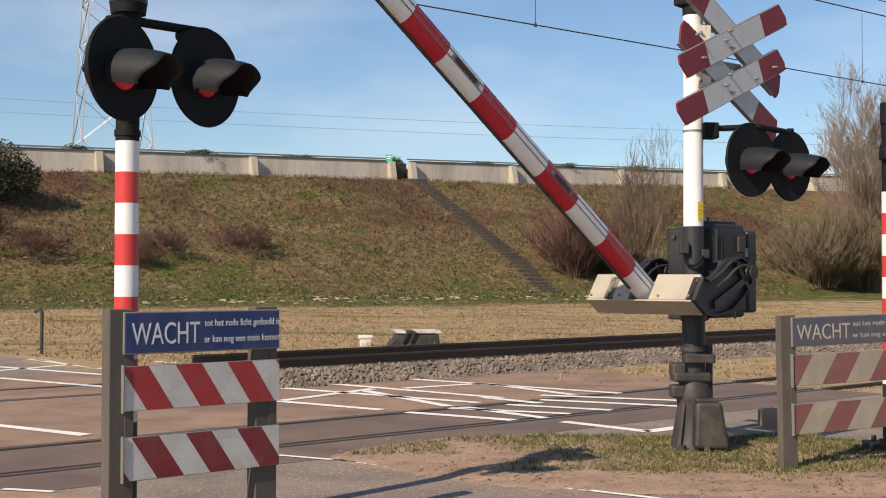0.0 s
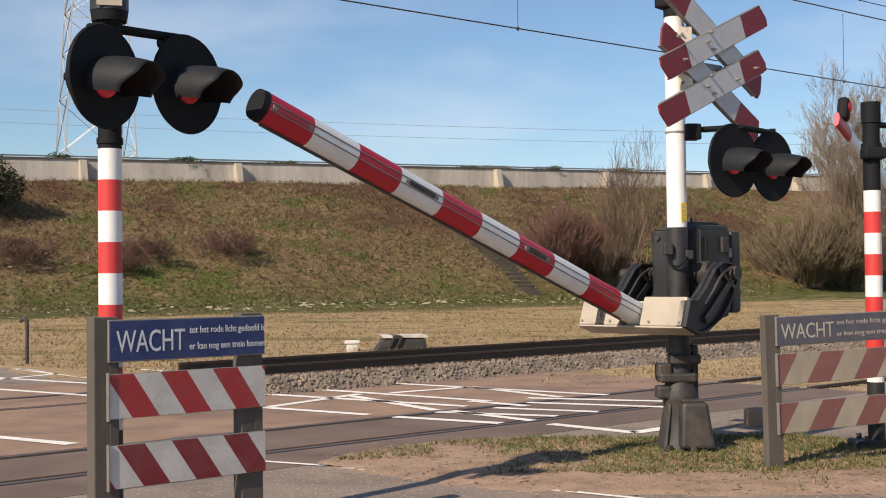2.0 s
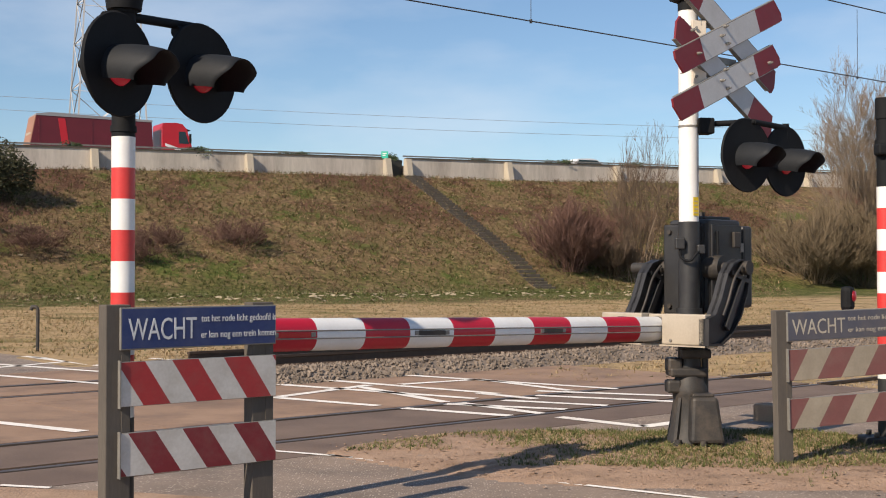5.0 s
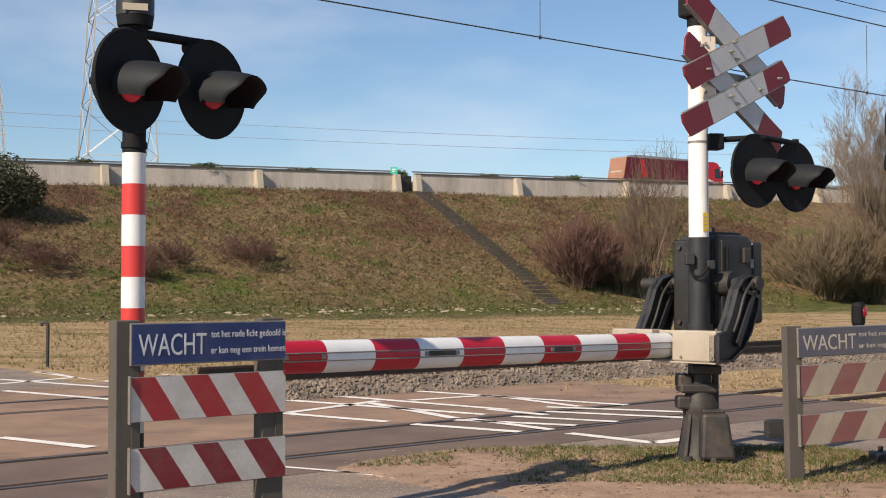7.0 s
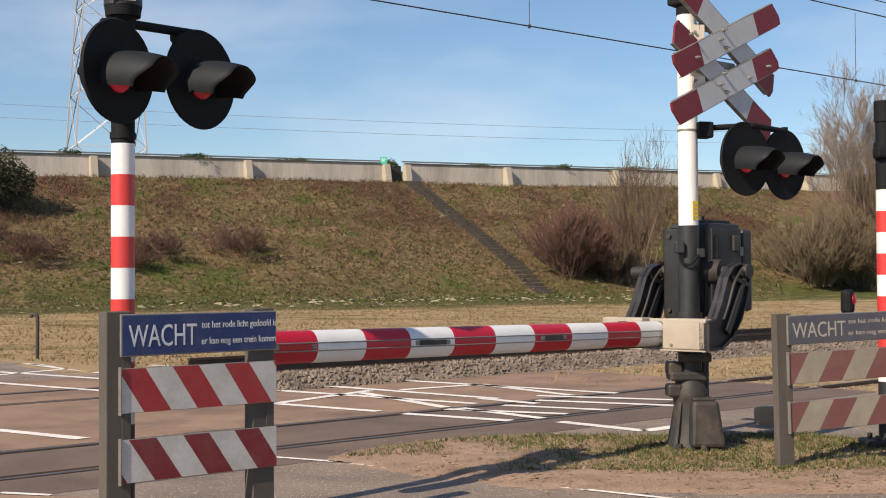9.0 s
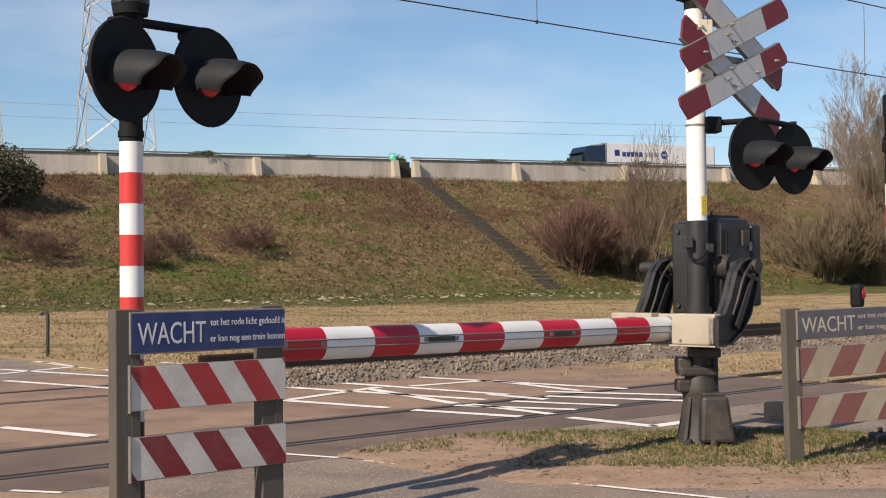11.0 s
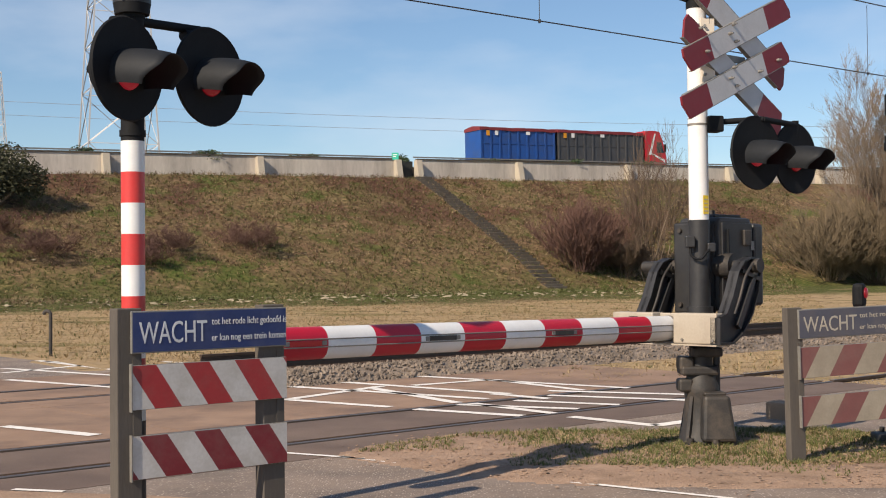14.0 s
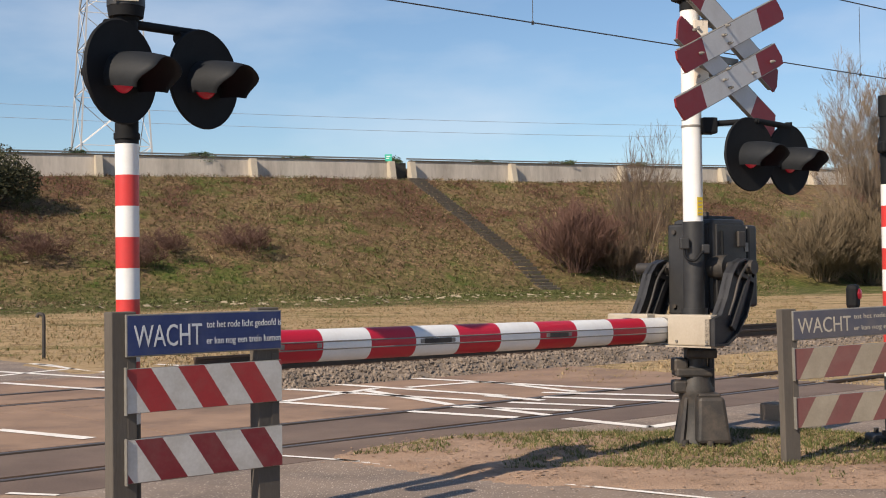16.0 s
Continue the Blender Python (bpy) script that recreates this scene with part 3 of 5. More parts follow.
litter()
slab("dirt_island", [(-4.2, 9.05), (-3.0, 8.72), (-2.0, 8.5), (-1.15, 8.2), (-0.75, 7.7), (-0.7, 6.2), (-4.2, 6.2)], -0.1, 0.014, DIRT, "sandy dirt strip round the warning board", "verge")


def blades(name, pts, material, label, hmin, hmax, wid, seed, lean=0.5, n=5):
    """Tufts of thin bent blades, all in one mesh."""
    rng = random.Random(seed)
    vs, fs = [], []
    for x, y, z, s in pts:
        for _ in range(n):
            a = rng.uniform(0, 6.283)
            h = rng.uniform(hmin, hmax) * s
            l = rng.uniform(0.1, lean) * h * 1.4
            dx, dy = math.cos(a), math.sin(a)
            w = wid * s
            ox, oy = x + rng.uniform(-1, 1) * w * 2.5, y + rng.uniform(-1, 1) * w * 2.5
            k = len(vs)
            vs += [(ox - dy * w, oy + dx * w, z - 0.01), (ox + dy * w, oy - dx * w, z - 0.01), (ox + dx * l * 0.4 + dy * w * 0.7, oy + dy * l * 0.4 - dx * w * 0.7, z + h * 0.6),
                   (ox + dx * l * 0.4 - dy * w * 0.7, oy + dy * l * 0.4 + dx * w * 0.7, z + h * 0.6), (ox + dx * l, oy + dy * l, z + h)]
            fs += [(k, k + 1, k + 2, k + 3), (k + 3, k + 2, k + 4)]
    me = bpy.data.meshes.new(name)
    me.from_pydata(vs, [], fs)
    me.materials.append(material)
    return tagged(new(name, me), label, "grass", kind="stuff")


def grow_verge():
    rng = random.Random(11)
    g, d = [], []
    for _ in range(64000):
        x, y = rng.uniform(-1, 6.5), rng.uniform(7.6, 12.4)
        if not inside(x, y, VERGE):
            continue
        dist = edge_distance(x, y, VERGE)
        cover = noise.noise(Vector((x * 1.3, y * 1.3, 7))) * 0.8 + 0.22 + 0.5 * smooth01((x - 0.3) / 2.0) + 0.35 * smooth01((y - 10.4) / 1.2)
        if y - (8.7 if x > 0.5 else 9.6) < 0.9:
            cover -= 0.75
        if rng.random() > cover or dist < 0.1:
            continue
        z = verge_z(Vector((x, y, 0))) * smooth01(dist / 0.35)
        (g if rng.random() < 0.52 else d).append((x, y, z, rng.uniform(0.6, 1.3)))
    blades("verge_grass", g, GRASSG, "short green verge grass", 0.015, 0.05, 0.003, 1, lean=1.2)
    blades("verge_straw", d, GRASSD, "dry straw-coloured verge grass", 0.008, 0.03, 0.003, 2, lean=3.0)


grow_verge()


def grow_bank():
    rng = random.Random(21)
    sets = {"g": [], "d": [], "b": []}
    for _ in range(115000):
        e = 8.0 + 73.5 * rng.random() ** 0.7
        mid = e * 0.35
        h = mid + rng.uniform(-0.62, 0.62) * (e * 0.95 + 5)
        p = hw(h, e)
        ee, aa = p.dot(EA), p.dot(RA)
        if ee < 17.6 and not (11.2 < ee < 13.4 and aa > 12.9):
            continue
        if ee < 25 and aa < 9.6:
            continue
        k = noise.noise(Vector((p.x * 0.12, p.y * 0.12, 5)))
        up = smooth01((e - 62) / 12)
        r = rng.random()
        if e < 46.5:
            c = "d" if r < 0.88 else "g"
        elif e < 65:
            c = "g" if r < 0.72 + k else ("b" if r < 0.88 else "d")
        else:
            c = "b" if r < 0.44 + 0.6 * k else ("d" if r < 0.66 else "g")
        sets[c].append((p.x, p.y, terrain(p.x, p.y), rng.uniform(0.5, 1.4) * (0.30 if e < 56 else 0.75)))
    blades("meadow_grass", sets["g"], GRASSG, "green grass tufts on the bank", 0.08, 0.22, 0.018, 5, lean=1.5, n=5)
    blades("meadow_straw", sets["d"], GRASSD, "dry straw grass on meadow and bank", 0.07, 0.26, 0.017, 6, lean=3.2, n=5)
    blades("dead_stems", sets["b"], GRASSB, "brown dead weed stems on the bank", 0.10, 0.36, 0.014, 7, lean=2.6, n=5)


grow_bank()


def pale_clumps():
    rng = random.Random(8)
    vs, fs = [], []
    for _ in range(420):
        e = rng.gauss(55.0, 4.0) if rng.random() < 0.8 else rng.uniform(54, 70)
        h = e * 0.35 + rng.uniform(-0.6, 0.6) * e * 0.95
        p = hw(h, e)
        z = terrain(p.x, p.y)
        r = rng.uniform(0.06, 0.19)
        k = len(vs)
        for i in range(7):
            a = i * 0.898
            vs.append((p.x + r * rng.uniform(0.6, 1.5) * math.cos(a), p.y + r * rng.uniform(0.6, 1.2) * math.sin(a), z + rng.uniform(0.02, 0.12)))
        vs.append((p.x, p.y, z + r * 0.35 + 0.05))
        fs += [(k + i, k + (i + 1) % 7, k + 7) for i in range(7)]
    me = bpy.data.meshes.new("pale_clumps")
    me.from_pydata(vs, [], fs)
    me.materials.append(PALE)
    tagged(new("pale_clumps", me), "pale dead plant clumps in rows on the meadow", "dead plants", kind="stuff")


pale_clumps()


# ---- signal lamps and masts ----
def lamp(parent, x, y, z, az, d, material, hood=0.335):
    """A round black backplate with a long visor over a red lens; it faces az degrees from -y towards +x."""
    m = pose(x, y, z, 0, 0, az)  # local -y is the way that it faces
    lab = "black signal lamp with round backplate and long visor"
    bm = bmesh.new()
    spin(bm, [(d * 0.18, -0.18), (d * 0.25, -0.15), (d * 0.28, -0.03), (d * 0.49, -0.012), (d * 0.5, 0.0), (d * 0.49, 0.012), (d * 0.46, 0.008), (d * 0.24, 0.004)], 40)
    bmesh.ops.transform(bm, verts=bm.verts, matrix=Matrix.Rotation(radians(90), 4, "X"))
    head = link("signal_lamp", bm, BLACKM, parent, lab, m, True)
    head.data.set_sharp_from_angle(angle=radians(35))
    r = 0.15
    bm = bmesh.new()
    rows = []
    for rr in (r, r - 0.004):
        grid = []
        for i in range(25):
            t = radians(-112 + 224 * i / 24)
            ln = hood * (1 - 0.36 * smooth01((abs(math.degrees(t)) - 50) / 62))
            line = []
            for k in range(7):
                s = ln * k / 6
                flare = 1 - 0.08 * (s / hood)
                line.append(bm.verts.new((rr * math.sin(t) * flare, -0.004 - s, rr * math.cos(t) - 0.16 * s * s / hood - 0.04)))
            grid.append(line)
        rows.append(grid)
        for a, b in zip(grid, grid[1:]):
            for k in range(6):
                bm.faces.new((a[k], a[k + 1], b[k + 1], b[k]))
    o, n = rows
    for a, b, c, e in zip(o, o[1:], n, n[1:]):
        bm.faces.new((a[6], b[6], e[6], c[6]))
    bmesh.ops.recalc_face_normals(bm, faces=bm.faces)
    part("visor", bm, VISORM, head, "dark grey visor, sunlit sheen in its colour", True)
    bm = bmesh.new()
    spin(bm, [(0.10, 0.0), (0.095, 0.012), (0.07, 0.02), (0.02, 0.026)], 28)
    bmesh.ops.transform(bm, verts=bm.verts, matrix=Matrix.Translation((0, -0.006, -0.02)) @ Matrix.Rotation(radians(90), 4, "X"))
    part("lens", bm, material, head, "red glass lens", True)
    return head


def bands(parent, r, top, h, count, first_white=True):
    z = top
    for i in range(count):
        part("band", T((0, 0, z - h), (0, 0, z), r, seg=32), WHITE if (i % 2 == 0) == first_white else RED, parent, "white band" if (i % 2 == 0) == first_white else "red band", True).data.set_sharp_from_angle(angle=radians(40))
        z -= h
    return z


def round_part(name, p0, p1, r, material, parent, r1=None, label=""):
    ob = part(name, T(p0, p1, r, r1, 28), material, parent, label, True)
    ob.data.set_sharp_from_angle(angle=radians(40))
    return ob


def left_mast():
    ob = root("signal_mast", pose(-1.796, 7.253, -0.0216) @ Matrix.Scale(1.0144, 4), "red and white banded signal mast with two black warning lamps", "signal mast", "crossing masts")
    z = bands(ob, 0.067, 2.272, 0.1772, 9)
    round_part("pole", (0, 0, -0.1), (0, 0, z), 0.067, BLACK, ob, label="black foot of the mast")
    round_part("flange", (0, 0, 0), (0, 0, 0.03), 0.15, IRON, ob)
    round_part("upper_tube", (0, 0, 2.272), (0, 0, 3.05), 0.0665, BLACKM, ob)
    for zz in (2.30, 2.86, 2.98):
        round_part("clamp", (0, 0, zz), (0, 0, zz + 0.035), 0.074, BLACKM, ob)
    for zz in (2.92,):
        round_part("bolt", (0.0, -0.06, zz), (0.0, -0.1, zz), 0.018, BLACKM, ob)
    round_part("bell_collar", (0, 0, 3.0), (0, 0, 3.06), 0.098, BLACKM, ob, 0.106)
    round_part("bell_housing", (0, 0, 3.06), (0, 0, 3.34), 0.108, BLACK, ob)
    part("label_plate", B(-0.07, 0.07, -0.112, -0.106, 3.075, 3.115, m=pose(0, 0, 0, 0, 0, 14)), CONCP, ob, "small cream label plate")
    round_part("arm", (0.03, 0.02, 2.965), (0.30, 0.40, 2.985), 0.027, BLACKM, ob)
    cable("elbow", bend([(0.28, 0.37, 2.985), (0.335, 0.40, 2.975), (0.355, 0.41, 2.93), (0.355, 0.41, 2.75)]), 0.027, BLACKM, ob)
    round_part("arm_clamp", (0.23, 0.30, 2.94), (0.29, 0.38, 2.945), 0.038, BLACKM, ob)
    round_part("arm", (0.0, -0.02, 2.96), (-0.08, -0.12, 2.93), 0.04, BLACKM, ob)
    round_part("back_knob", (-0.12, -0.2, 2.655), (-0.2, -0.19, 2.66), 0.022, BLACKM, ob)
    lamp(ob, 0.022, -0.203, 2.655, 63, 0.587, LENS_ON)
    lamp(ob, 0.372, 0.387, 2.70, 58, 0.603, LENS_DIM)


left_mast()


def cross_board(parent, x0, z0, x1, z1, y, w=0.205, th=0.022):
    d = Vector((x1 - x0, 0, z1 - z0))
    L = d.length
    a = math.atan2(d.z, d.x)
    m = Matrix.Translation((x0, y, z0)) @ Matrix.Rotation(-a, 4, "Y")
    cut = 0.055
    red = L * 0.235
    hw2 = w / 2
    ob = part("cross_board", prism(bmesh.new(), [(red, -hw2), (L - red, -hw2), (L - red, hw2), (red, hw2)], -th / 2, th / 2, m), CROSSW, parent, "grey-white aluminium cross board")
    part("red_end", prism(bmesh.new(), [(0, hw2 * 0.35), (cut, -hw2), (red, -hw2), (red, hw2), (cut * 0.2, hw2)], -th / 2, th / 2, m), CROSSR, ob, "dark red board end")
    part("red_end", prism(bmesh.new(), [(L, -hw2 * 0.35), (L - cut, hw2), (L - red, hw2), (L - red, -hw2), (L - cut * 0.2, -hw2)], -th / 2, th / 2, m), CROSSR, ob, "dark red board end")
    # folded rims
    for s in (-1, 1):
        part("rim", prism(bmesh.new(), [(cut, s * hw2), (L - cut, s * hw2), (L - cut, s * (hw2 + 0.006)), (cut, s * (hw2 + 0.006))], -th / 2, th / 2 + 0.02, m), GALV, ob)
    return ob


MAST = Vector((2.224, 10.87, 0))


def barrier_machine():
    ob = root("barrier_machine", pose(*MAST), "black barrier machine on a white mast with crossbucks and lamps", "barrier machine")
    # mast
    round_part("mast", (0, 0, 1.94), (0, 0, 3.78), 0.086, WHITE, ob, label="white painted mast")
    round_part("black_mast", (0, 0, 1.12), (0, 0, 1.94), 0.092, BLACK, ob)
    round_part("mast_collar", (0, 0, 1.12), (0, 0, 1.19), 0.112, BLACK, ob)
    round_part("mast_top", (0, 0, 3.78), (0, 0, 4.25), 0.09, BLACKM, ob)
    part("bell_box", B(-0.13, 0.08, -0.12, 0.1, 3.86, 4.2, 0.02, pose(0, 0, 0, 0, 0, -40)), BLACKM, ob)
    for z in (2.76, 3.36, 3.62):
        round_part("band_clamp", (0, 0, z), (0, 0, z + 0.018), 0.09, GALV, ob)
    part("sticker", prism(bmesh.new(), [(-0.03, 1.99), (0.03, 1.99), (0.03, 2.15), (-0.03, 2.15)], -0.003, 0.0, pose(0.045, -0.0745, 0, 0, 0, 32)), YELLOW, ob, "yellow sticker on the mast")
    for k in range(4):
        part("sticker_text", prism(bmesh.new(), [(-0.022, 2.01 + 0.033 * k), (0.02, 2.01 + 0.033 * k), (0.02, 2.02 + 0.033 * k), (-0.022, 2.02 + 0.033 * k)], -0.0045, -0.003, pose(0.045, -0.0745, 0, 0, 0, 32)), CONCP, ob)
    for z in (3.18, 3.60):
        part("bracket", B(-0.03, 0.10, -0.115, -0.09, z - 0.085, z + 0.085, 0.006, pose(0.02, 0, 0, 0, 0, 10)), BRACKET, ob, "cream mounting bracket plate")
        part("bracket_bolt", T((0.045, -0.11, z + 0.01), (0.045, -0.14, z + 0.01), 0.013, seg=8), GALV, ob)
    # crossbucks: two pairs of crossing boards, in a plane turned 40 degrees
    pl = new("crossbuck")
    pl.parent = ob
    pl.matrix_basis = pose(0, 0, 0, 0, 0, 40)
    cross_board(pl, -0.335, 4.024, 1.05, 3.220, -0.155)
    cross_board(pl, -0.375, 3.588, 1.00, 2.806, -0.155)
    cross_board(pl, -0.395, 3.258, 1.084, 3.913, -0.185)
    cross_board(pl, -0.421, 2.855, 1.06, 3.499, -0.185)
    for x, z in ((0.20, 3.56), (0.28, 3.50), (0.25, 3.65), (0.20, 3.17), (0.28, 3.11), (0.25, 3.27), (0.62, 3.27), (0.9, 3.40), (-0.12, 3.37), (-0.2, 3.56)):
        bm = bmesh.new()
        tube(bm, (x, -0.195, z), (x, -0.225, z), 0.014, seg=8)
        tube(bm, (x, -0.225, z), (x, -0.245, z), 0.008, seg=8)
        part("bolt", bm, GALV, pl, "galvanised bolt")
    for z in (3.36, 3.66):
        part("carrier", B(0.0, 0.5, -0.14, -0.11, z - 0.03, z + 0.03, 0.004), GALV, pl)
    # lamps on a side arm
    part("arm_clamp", B(-0.02, 0.12, -0.10, 0.04, 2.70, 2.84, 0.015, pose(0.08, 0, 0, 0, 0, 10)), BLACKM, ob)
    round_part("arm", (0.14, 0.0, 2.79), (0.56, -0.02, 2.81), 0.026, BLACKM, ob)
    round_part("arm", (0.56, -0.02, 2.81), (0.95, 0.36, 2.80), 0.026, BLACKM, ob)
    round_part("hanger", (0.50, -0.02, 2.84), (0.50, -0.0, 2.6), 0.03, BLACKM, ob)
    round_part("hanger", (0.95, 0.36, 2.84), (0.95, 0.38, 2.6), 0.03, BLACKM, ob)
    lamp(ob, 0.486, -0.07, 2.515, 36, 0.645, LENS_ON)
    lamp(ob, 0.936, 0.33, 2.50, 40, 0.64, LENS_DIM)
    # machine housing, in axes of the barrier: x forward along the boom, y towards the near side
    hm = pose(0.06, 0, 0, 0, 0, -138.7)
    part("housing", B(-0.62, -0.13, -0.40, 0.035, 1.14, 1.97, 0.035, hm), BLACK, ob, "dark grey-black cast machine housing")
    part("front_plate", B(-0.135, -0.105, -0.44, 0.0, 1.12, 1.93, 0.02, hm), BLACK, ob)
    part("rear_cover", B(-0.78, -0.63, -0.42, 0.05, 1.18, 1.92, 0.03, hm), BLACK, ob)
    part("side_cover", B(-0.60, -0.16, 0.035, 0.055, 1.2, 1.92, 0.008, hm), BLACK, ob)
    part("lid_ridge", B(-0.60, -0.2, -0.30, -0.06, 1.965, 2.0, 0.012, hm), BLACK, ob)
    part("latch", B(-0.55, -0.45, 0.055, 0.085, 1.72, 1.86, 0.008, hm), IRON, ob)
    part("name_plate", B(-0.62, -0.57, 0.056, 0.062, 1.68, 1.76, 0, hm), GALV, ob)
    for x in (-0.35,):
        b = hm @ Vector((x, -0.2, 2.0))
        round_part("lifting_eye", (b.x, b.y, 1.98), (b.x, b.y, 2.04), 0.03, IRON, ob)
    for y in (-0.36, -0.1):
        for z in (1.2, 1.86):
            p0, p1 = hm @ Vector((-0.105, y, z)), hm @ Vector((-0.08, y, z))
            round_part("bolt", p0, p1, 0.02, IRON, ob)
    hub = pose(2.2795 - MAST.x, 11.149 - MAST.y, 1.539, 0, 0, -135.05)
    p0, p1 = hub @ Vector((0, 0.2, 0)), hub @ Vector((0, 0.36, 0))
    round_part("axle_boss", p0, p1, 0.11, IRON, ob)
    p0, p1 = hub @ Vector((0, -0.60, 0)), hub @ Vector((0, 0.60, 0))
    round_part("axle", p0, p1, 0.05, IRON, ob)
    # cables on the housing
    cable("cable", [hm @ Vector(q) for q in bend([(-0.22, 0.07, 1.86), (-0.22, 0.075, 1.6), (-0.24, 0.08, 1.45), (-0.33, 0.09, 1.32), (-0.4, 0.1, 1.3)])], 0.012, BLACKM, ob)
    cable("cable", [hm @ Vector(q) for q in bend([(-0.42, 0.12, 1.62), (-0.36, 0.14, 1.45), (-0.34, 0.14, 1.25), (-0.3, 0.14, 1.14)])], 0.011, BLACKM, ob)
    cable("cable", [Vector(q) for q in bend([(-0.10, -0.10, 1.72), (-0.09, -0.11, 1.63), (-0.02, -0.13, 1.6), (0.04, -0.12, 1.66), (0.09, -0.08, 1.7)])], 0.011, BLACKM, ob)
    part("cable_clip", B(-0.14, -0.06, -0.13, -0.06, 1.7, 1.8, 0.01), BLACK, ob)
    part("cable_clip", B(0.05, 0.12, -0.11, -0.05, 1.66, 1.74, 0.01), BLACK, ob)
    # post and pedestal under the machine
    round_part("post", (0, 0, 0.66), (0, 0, 1.13), 0.10, BLACK, ob)
    round_part("cable_pipe", (0.13, -0.02, 0.46), (0.13, -0.02, 0.92), 0.03, BLACK, ob)
    round_part("cable_pipe", (0.09, 0.1, 0.46), (0.09, 0.1, 0.92), 0.03, BLACK, ob)
    part("bracket", B(-0.19, 0.13, -0.13, 0.12, 0.60, 0.68, 0.02), IRON, ob)
    part("bracket", B(-0.20, -0.08, -0.1, 0.1, 0.64, 0.76, 0.02), IRON, ob)
    part("bracket", B(-0.21, -0.09, -0.11, 0.06, 0.46, 0.57, 0.02), IRON, ob)
    round_part("post_collar", (0, 0, 0.86), (0, 0, 0.90), 0.113, IRON, ob)
    part("bracket", B(-0.10, 0.16, -0.15, -0.05, 0.76, 0.84, 0.015), IRON, ob)
    bm = bmesh.new()
    spin(bm, [(0.21, 0.0), (0.20, 0.03), (0.165, 0.18), (0.14, 0.40), (0.15, 0.44), (0.155, 0.50), (0.13, 0.56), (0.115, 0.66)], 24)
    ped = part("pedestal", bm, IRON, ob, "weathered cast iron pedestal", True)
    ped.data.set_sharp_from_angle(angle=radians(35))
    for k in range(4):
        a = radians(45 + 90 * k)
        part("rib", prism(bmesh.new(), [(0.12, 0.0), (0.23, 0.0), (0.23, 0.04), (0.15, 0.42), (0.12, 0.42)], -0.015, 0.015, pose(0, 0, 0, 0, 0, math.degrees(a))), IRON, ob)
    part("foot_plate", B(-0.23, 0.25, -0.24, 0.24, -0.02, 0.025, 0.01), IRON, ob)
    bm = bmesh.new()
    box(bm, -0.03, 0.19, -0.26, 0.10, 0.05, 0.44, 0.03)
    for v in bm.verts:
        k = (0.46 - v.co.z) / 0.38
        v.co.x += 0.05 * k if v.co.x > 0.08 else -0.02 * k
        v.co.y += -0.03 * k if v.co.y < 0 else 0.0
    part("junction_box", bm, IRON, ob, "dirty cable junction box")
    part("junction_lid", B(-0.02, 0.17, -0.22, 0.08, 0.435, 0.465, 0.012), IRON, ob)
    for x, y in ((0.22, -0.22), (-0.14, -0.22), (0.06, -0.28)):
        round_part("anchor_bolt", (x, y, 0.0), (x, y, 0.075), 0.03, IRON, ob)
    return ob


barrier_machine()


# ---- the boom ----
def stripe_section(name, x0, x1, ra, rb, material, parent, label, zc, flat=0.86):
    bm = bmesh.new()
    seg = 36
    rings = []
    for x, r in ((x0, ra), (x1, rb)):
        ring = []
        for i in range(seg):
            t = 2 * math.pi * i / seg
            ring.append(bm.verts.new((x, r * flat * math.cos(t), zc + r * math.sin(t))))
        rings.append(ring)
    for i in range(seg):
        bm.faces.new((rings[0][i], rings[0][(i + 1) % seg], rings[1][(i + 1) % seg], rings[1][i]))
    bm.faces.new(rings[0][::-1])
    bm.faces.new(rings[1])
    bmesh.ops.recalc_face_normals(bm, faces=bm.faces)
    ob = part(name, bm, material, parent, label, True)
    ob.data.set_sharp_from_angle(angle=radians(40))
    return ob


BOOM_Z = -0.538


def boom_body(ob, cuts, r, zc, tip_black=0.05, cap=None, flat=0.86):
    for i, (x0, x1) in enumerate(zip(cuts, cuts[1:])):
        white = (len(cuts) - 2 - i) % 2 == 1
        stripe_section("stripe", x0, x1, r, r, WHITE if white else BOOMR, ob, "white boom stripe" if white else "red boom stripe", zc, flat)
    stripe_section("end_cap", cuts[-1], cuts[-1] + tip_black, r * 1.02, r * 0.97, cap or BLACKM, ob, "rounded end cap", zc, flat)
    stripe_section("end_socket", cuts[0] - 0.03, cuts[0], r * 1.03, r * 1.03, GALV, ob, "grey boom socket", zc, flat)


